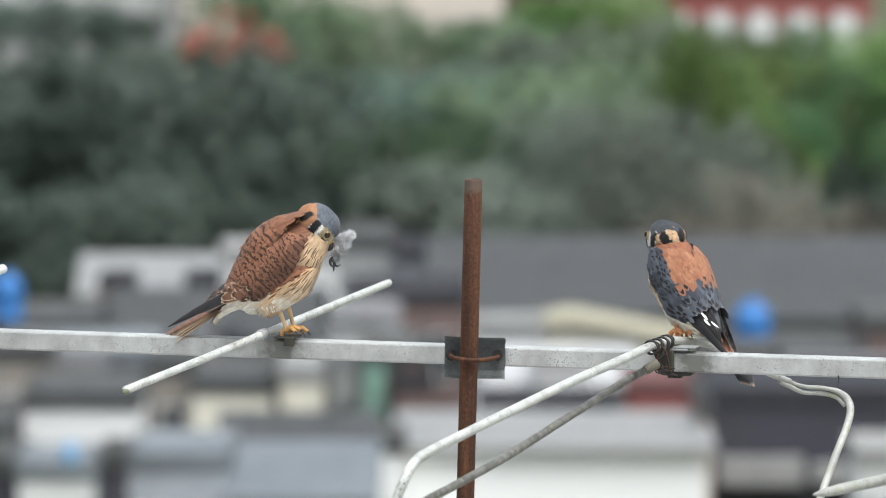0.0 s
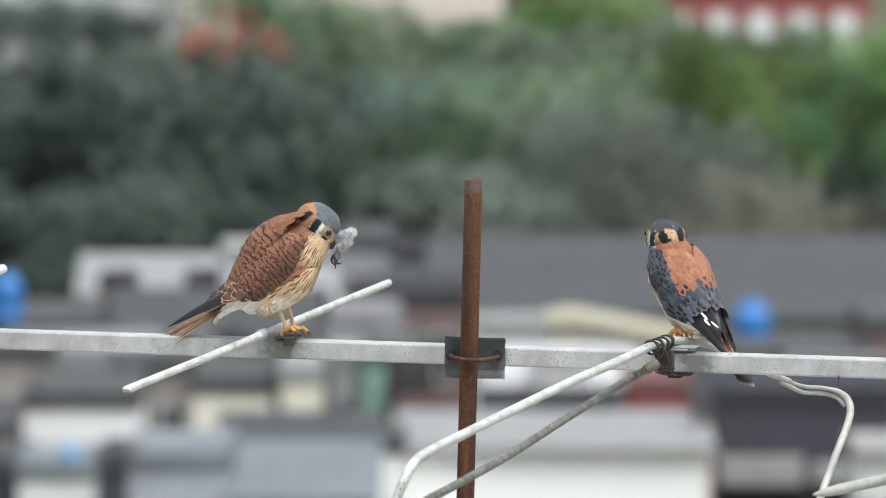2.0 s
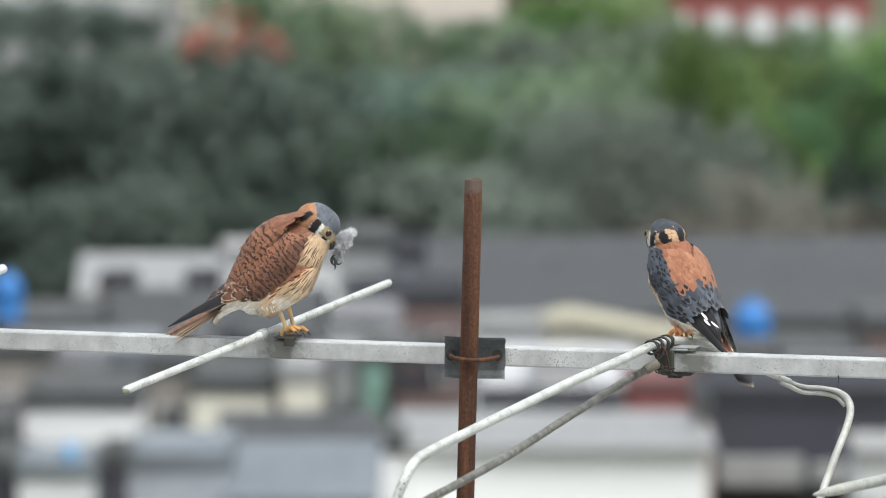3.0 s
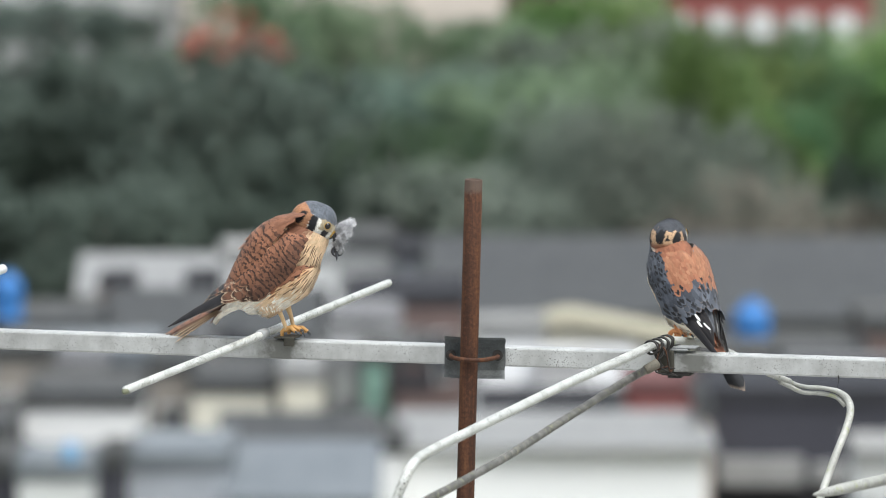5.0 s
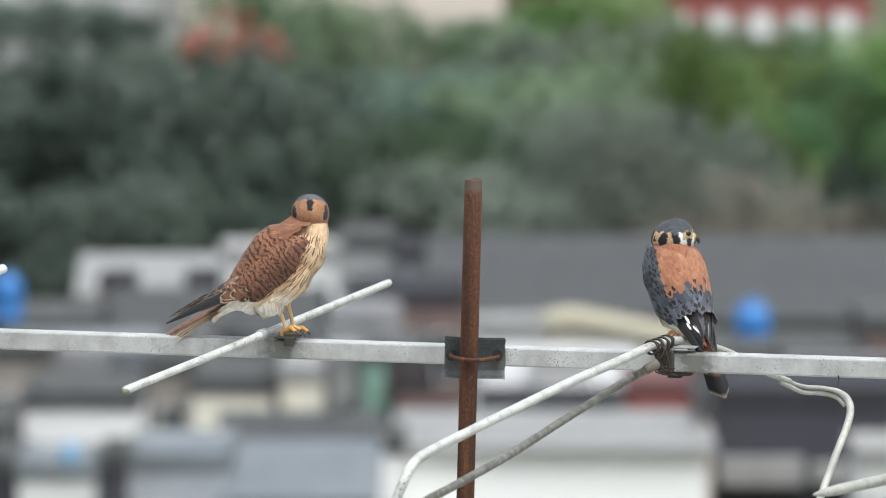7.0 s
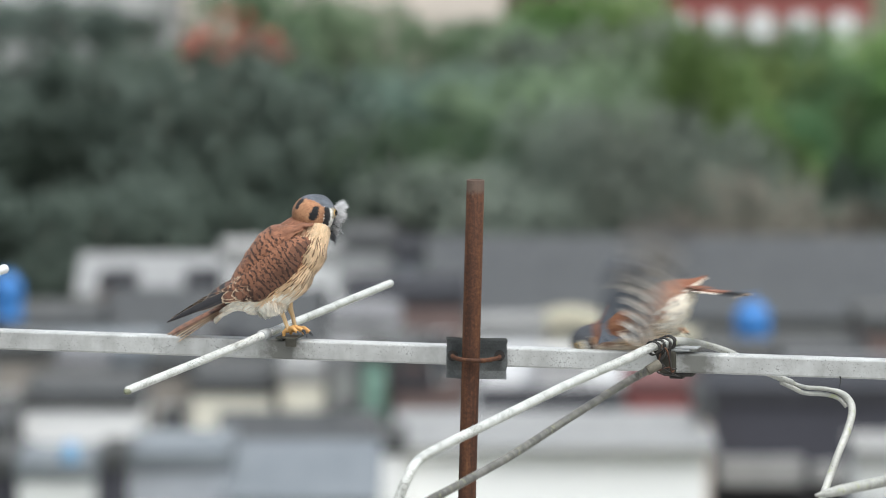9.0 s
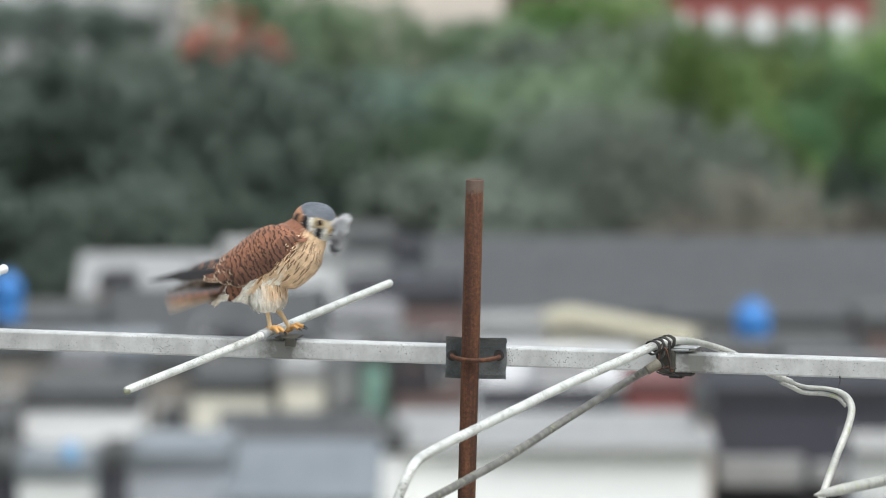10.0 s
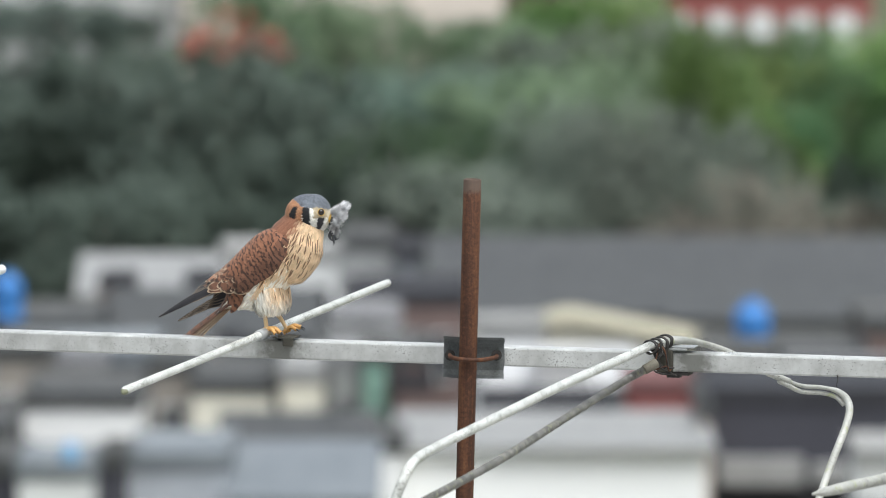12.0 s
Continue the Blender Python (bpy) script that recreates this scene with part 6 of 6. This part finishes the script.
M_HEAD = [(0.0, -21, 189, 98, 136, 0, 0), (1.4, -21, 191, 98, 132, 0, 0), (3.2, -21, 190, 98, 134, 0, 0), (4.8, -16, 188, 98, 96, 2, 0), (5.0, -15, 190, 98, 64, 4, 0), (5.15, -9, 191, 98, 40, 4, 0), (5.3, -4, 189, 96, 6, 7, 0), (7.0, -5, 190, 96, 4, 8, 0), (7.15, -9, 187, 98, 52, 3, 0), (7.3, -9, 187, 98, 80, -2, 0), (8.5, -16, 182, 98, 128, -4, 0), (8.8, -22, 168, 96, 150, -6, 0), (8.85, -66, 110, 60, 168, -14, 0), (8.9, -106, 72, 50, 172, -12, 0), (8.95, -128, 30, 40, 176, -18, 0), (9.0, -148, -14, 36, 178, -22, 0), (9.1, -176, 10, 36, 178, -16, 0)]
M_TAIL = [(0.0, 152, 50, 0), (3.2, 152, 51, 0), (4.8, 146, 57, 0), (5.3, 151, 48, 0), (5.5, 148, 50, 0), (6.0, 144, 58, 0), (6.5, 138, 63, 0), (7.2, 140, 61, 0), (8.5, 122, 56, 0), (8.8, 140, 44, 0), (8.85, 155, 34, 0), (8.9, 164, 26, 0), (9.0, 145, 0, 0), (9.1, 172, 4, 0)]
# male in flight: seconds, right, up, depth of the whole bird from its perch
M_FLY = [(0.0, 0, 0, 0, 0), (8.93, 0, 0, 0, 0), (9.0, -14, 2, 4, 0), (9.1, -318, -134, 60, 0), (9.2, -840, -330, 150, 0), (9.3, -1400, -420, 260, 0), (9.6, -3000, -520, 700, 0), (10.4, -7000, 200, 2200, 0), (12.0, -15000, 1500, 6000, 0)]
# beat of the male's wings: seconds, how far unfolded (0 to 1), lift in degrees, sweep forward
M_BEAT = [(0.0, 0, 0, 0), (8.84, 0, 0, 0), (8.90, .12, 10, 0), (8.94, .6, 40, -10), (8.975, 1, 78, -90), (9.025, 1, 64, -14), (9.07, 1, 40, 0), (9.1, 1, 34, 42), (9.14, 1, -10, 35), (9.17, 1, 60, 0), (9.22, 1, -10, 15), (9.27, 1, -40, 15), (9.35, 1, 50, 0)] + [(9.42 + .14 * k, 1, -40 if k % 2 == 0 else 50, 8) for k in range(19)]


def times_of(*tables):
    return sorted({round(r[0], 3) for tb in tables for r in tb})


def bird_rows(body, t, k=1.0):
    x, z, y, hd, pt, rl = glide(body, t)
    return Matrix.Translation(placed(x, z, y)) @ turned(hd, pt, rl)


def neck_pose(body, head, t):
    """The neck points from the shoulders to the head's centre."""
    b, h = bird_rows(body, t), bird_rows(head, t)
    x = (h.translation - b @ (Vector((104, 0, -6)) * U)).normalized()
    z = b.to_3x3() @ Vector((0, 0, 1))
    z = (z - x * z.dot(x)).normalized()
    y = z.cross(x)
    m = Matrix((x, y, z)).transposed().to_4x4()
    m.translation = h.translation - x * (4 * U) + h.to_3x3() @ Vector((-4, 0, -6)) * U
    return m


def breast_pose(body, t, fluff):
    return bird_rows(body, t) @ Matrix.Translation(Vector((0, 0, -25)) * U) @ pose(0, 0, 0, 0, fluff, 0)


def motions():
    walk(antenna, [(t, sway(t) @ ANT) for t in times_of(SWAY)])
    perch_f, perch_m = Vector((-0.2168, 0.092, 0.0170)), Vector((0.2368, -0.005, 0.0235))
    # female
    b = female
    walk(b["root"], [(t, sway(t) @ ANT @ Matrix.Translation(perch_f)) for t in times_of(SWAY)])
    walk(b["torso"], [(t, bird_rows(F_BODY, t)) for t in times_of(F_BODY)])
    walk(b["head"], [(t, bird_rows(F_HEAD, t)) for t in times_of(F_HEAD)])
    walk(b["neck"], [(t, Matrix.Translation(bird_rows(F_BODY, t).to_3x3() @ Vector((-.05, 0, -.36)) * (U * max(0, glide(F_FLUFF, t)[0]))) @ neck_pose(F_BODY, F_HEAD, t)) for t in times_of(F_BODY, F_HEAD, F_FLUFF)])
    walk(b["breast"], [(t, breast_pose(F_BODY, t, glide(F_FLUFF, t)[0])) for t in times_of(F_BODY, F_FLUFF)])
    mid = Vector((100, 0, 0)) * U
    walk(b["mantle"], [(t, bird_rows(F_BODY, t) @ Matrix.Translation(mid) @ pose(-glide(F_MANTLE, t)[2] * U, 0, glide(F_MANTLE, t)[0] * U, 0, -glide(F_MANTLE, t)[1], 0) @ Matrix.Translation(-mid)) for t in times_of(F_BODY, F_MANTLE)])
    ts = times_of(F_BODY, F_TAIL)
    walk(b["tail"], [(t, Matrix.Translation(bird_rows(F_BODY, t) @ Vector((2 * U, 0, 4 * U))) @ turned(glide(F_TAIL, t)[0], glide(F_TAIL, t)[1], 38 + glide(F_TAIL, t)[2])) for t in ts])
    ts = times_of(F_BODY, F_WING)
    for key, sd, i in (("wing_r", -1, 0), ("wing_l", 1, 1)):
        piv = Vector((168, sd * 50, 8)) * U
        walk(b[key], [(t, bird_rows(F_BODY, t) @ Matrix.Translation(piv) @ pose(-10 * smoothstep(9.2, 9.5, t) * U, sd * glide(F_WING, t)[3] * U, -glide(F_WING, t)[2] * (1 if sd < 0 else .3) * U, 0, glide(F_WING, t)[i], -4 if sd > 0 else 5 * smoothstep(9.2, 9.5, t))) for t in ts])
    for key, i in (("flight_r", 0), ("flight_l", 1)):
        for ob in b[key]:
            home = ob.location.copy()
            walk(ob, [(t, Matrix.Translation(home) @ pose(0, 0, 0, 0, glide(F_QUILL, t)[i], 0)) for t in times_of(F_QUILL)])
    for leg, (x, y) in zip(b["legs"], ((8, 12), (-4, -16))):
        step = -8 if y > 0 else -34    # she shifts her feet as she turns
        walk(leg, [(t, Matrix.Translation(placed(x + step * f, 1 + (6 if .2 < f < .8 else 0), y)) @ pose(0, 0, 0, 0, (-16 if y > 0 else -24) + (-20 if y > 0 else 12) * f, -20)) for t, f in ((0.0, 0), (9.85, 0), (9.93, .5), (10.02, 1), (12.0, 1))])
    ts = times_of(F_HEAD, SWAY)
    prey.scale = (1.12, 1.12, 1.12)
    walk(prey, [(t, sway(t) @ ANT @ Matrix.Translation(perch_f) @ bird_rows(F_HEAD, t) @ Matrix.Translation(Vector((36, 0, 7)) * U) @ pose(0, 0, 0, 0, glide(F_HEAD, t)[4] * .8, 0)) for t in ts])
    # male
    b = male
    b["root"].scale = (.93, .93, .93)
    ts = times_of(SWAY, M_FLY)
    rows = []
    for t in ts:
        x, z, y, _ = glide(M_FLY, t)
        base = sway(min(t, 8.9)) @ ANT @ Matrix.Translation(perch_m)
        rows.append((t, Matrix.Translation(Vector((x, y, z)) * U) @ base))
    walk(b["root"], rows)
    ends = [(12.0,)]
    walk(b["torso"], [(t, bird_rows(M_BODY, t)) for t in times_of(M_BODY, ends)])
    walk(b["head"], [(t, bird_rows(M_HEAD, t)) for t in times_of(M_HEAD, ends)])
    walk(b["tail"], [(t, Matrix.Translation(bird_rows(M_BODY, t) @ Vector((-6 * U, 0, 6 * U))) @ turned(glide(M_TAIL, t)[0], glide(M_TAIL, t)[1])) for t in times_of(M_BODY, M_TAIL, ends)])
    walk(b["neck"], [(t, neck_pose(M_BODY, M_HEAD, t)) for t in times_of(M_BODY, M_HEAD, ends)])
    walk(b["breast"], [(t, breast_pose(M_BODY, t, -4.0)) for t in times_of(M_BODY, ends)])
    beat_ts = sorted(set(times_of(M_BODY, M_BEAT, ends) + [8.86, 8.88, 8.925, 8.975]))
    for key, sd in (("wing_r", -1), ("wing_l", 1)):
        piv = Vector((168, sd * 50, 8)) * U
        spread = Matrix(((0, 0, -1), (-sd, 0, 0), (0, sd, 0))).to_quaternion()
        rows, fans = [], {}
        for t in beat_ts:
            op, lift, sweep = glide(M_BEAT, t)
            q = Matrix.Identity(3).to_quaternion().slerp(spread, op)
            m = pose(0, 0, 0, sd * lift, 0, 0) @ pose(0, 0, 0, 0, 0, sd * -sweep) @ q.to_matrix().to_4x4()
            rows.append((t, bird_rows(M_BODY, t) @ Matrix.Translation(piv) @ m))
        walk(b[key], rows)
        flight = b["flight_l" if sd == 1 else "flight_r"]
        for i, ob in enumerate(flight):
            home = ob.location.copy()
            ang = (84 - 5 * i) if i < 6 else (-14 + 8 * (i - 6))
            slide = Vector((16 + 17 * (5 - i), 0, -10) if i < 6 else (0, 0, 0)) * U
            walk(ob, [(t, Matrix.Translation(home + slide * glide(M_BEAT, t)[0]) @ pose(0, 0, 0, 0, glide(M_BEAT, t)[0] * ang, 0)) for t in (0.0, 8.84, 8.90, 8.94, 8.975, 12.0)])
    for leg, (x, y) in zip(b["legs"], ((0, 24), (18, 20))):
        rows = []
        for t in (0.0, 8.9, 8.95, 9.0, 9.1, 12.0):
            f = smoothstep(8.99, 9.1, t)
            rows.append((t, Matrix.Translation(placed(x, 7 + 10 * f, y)) @ pose(0, 0, 0, 0, 0, 120 + 55 * smoothstep(8.7, 9, t)) @ pose(0, 0, 0, 0, 14 + 30 * f, 0)))
        walk(leg, rows)


motions()
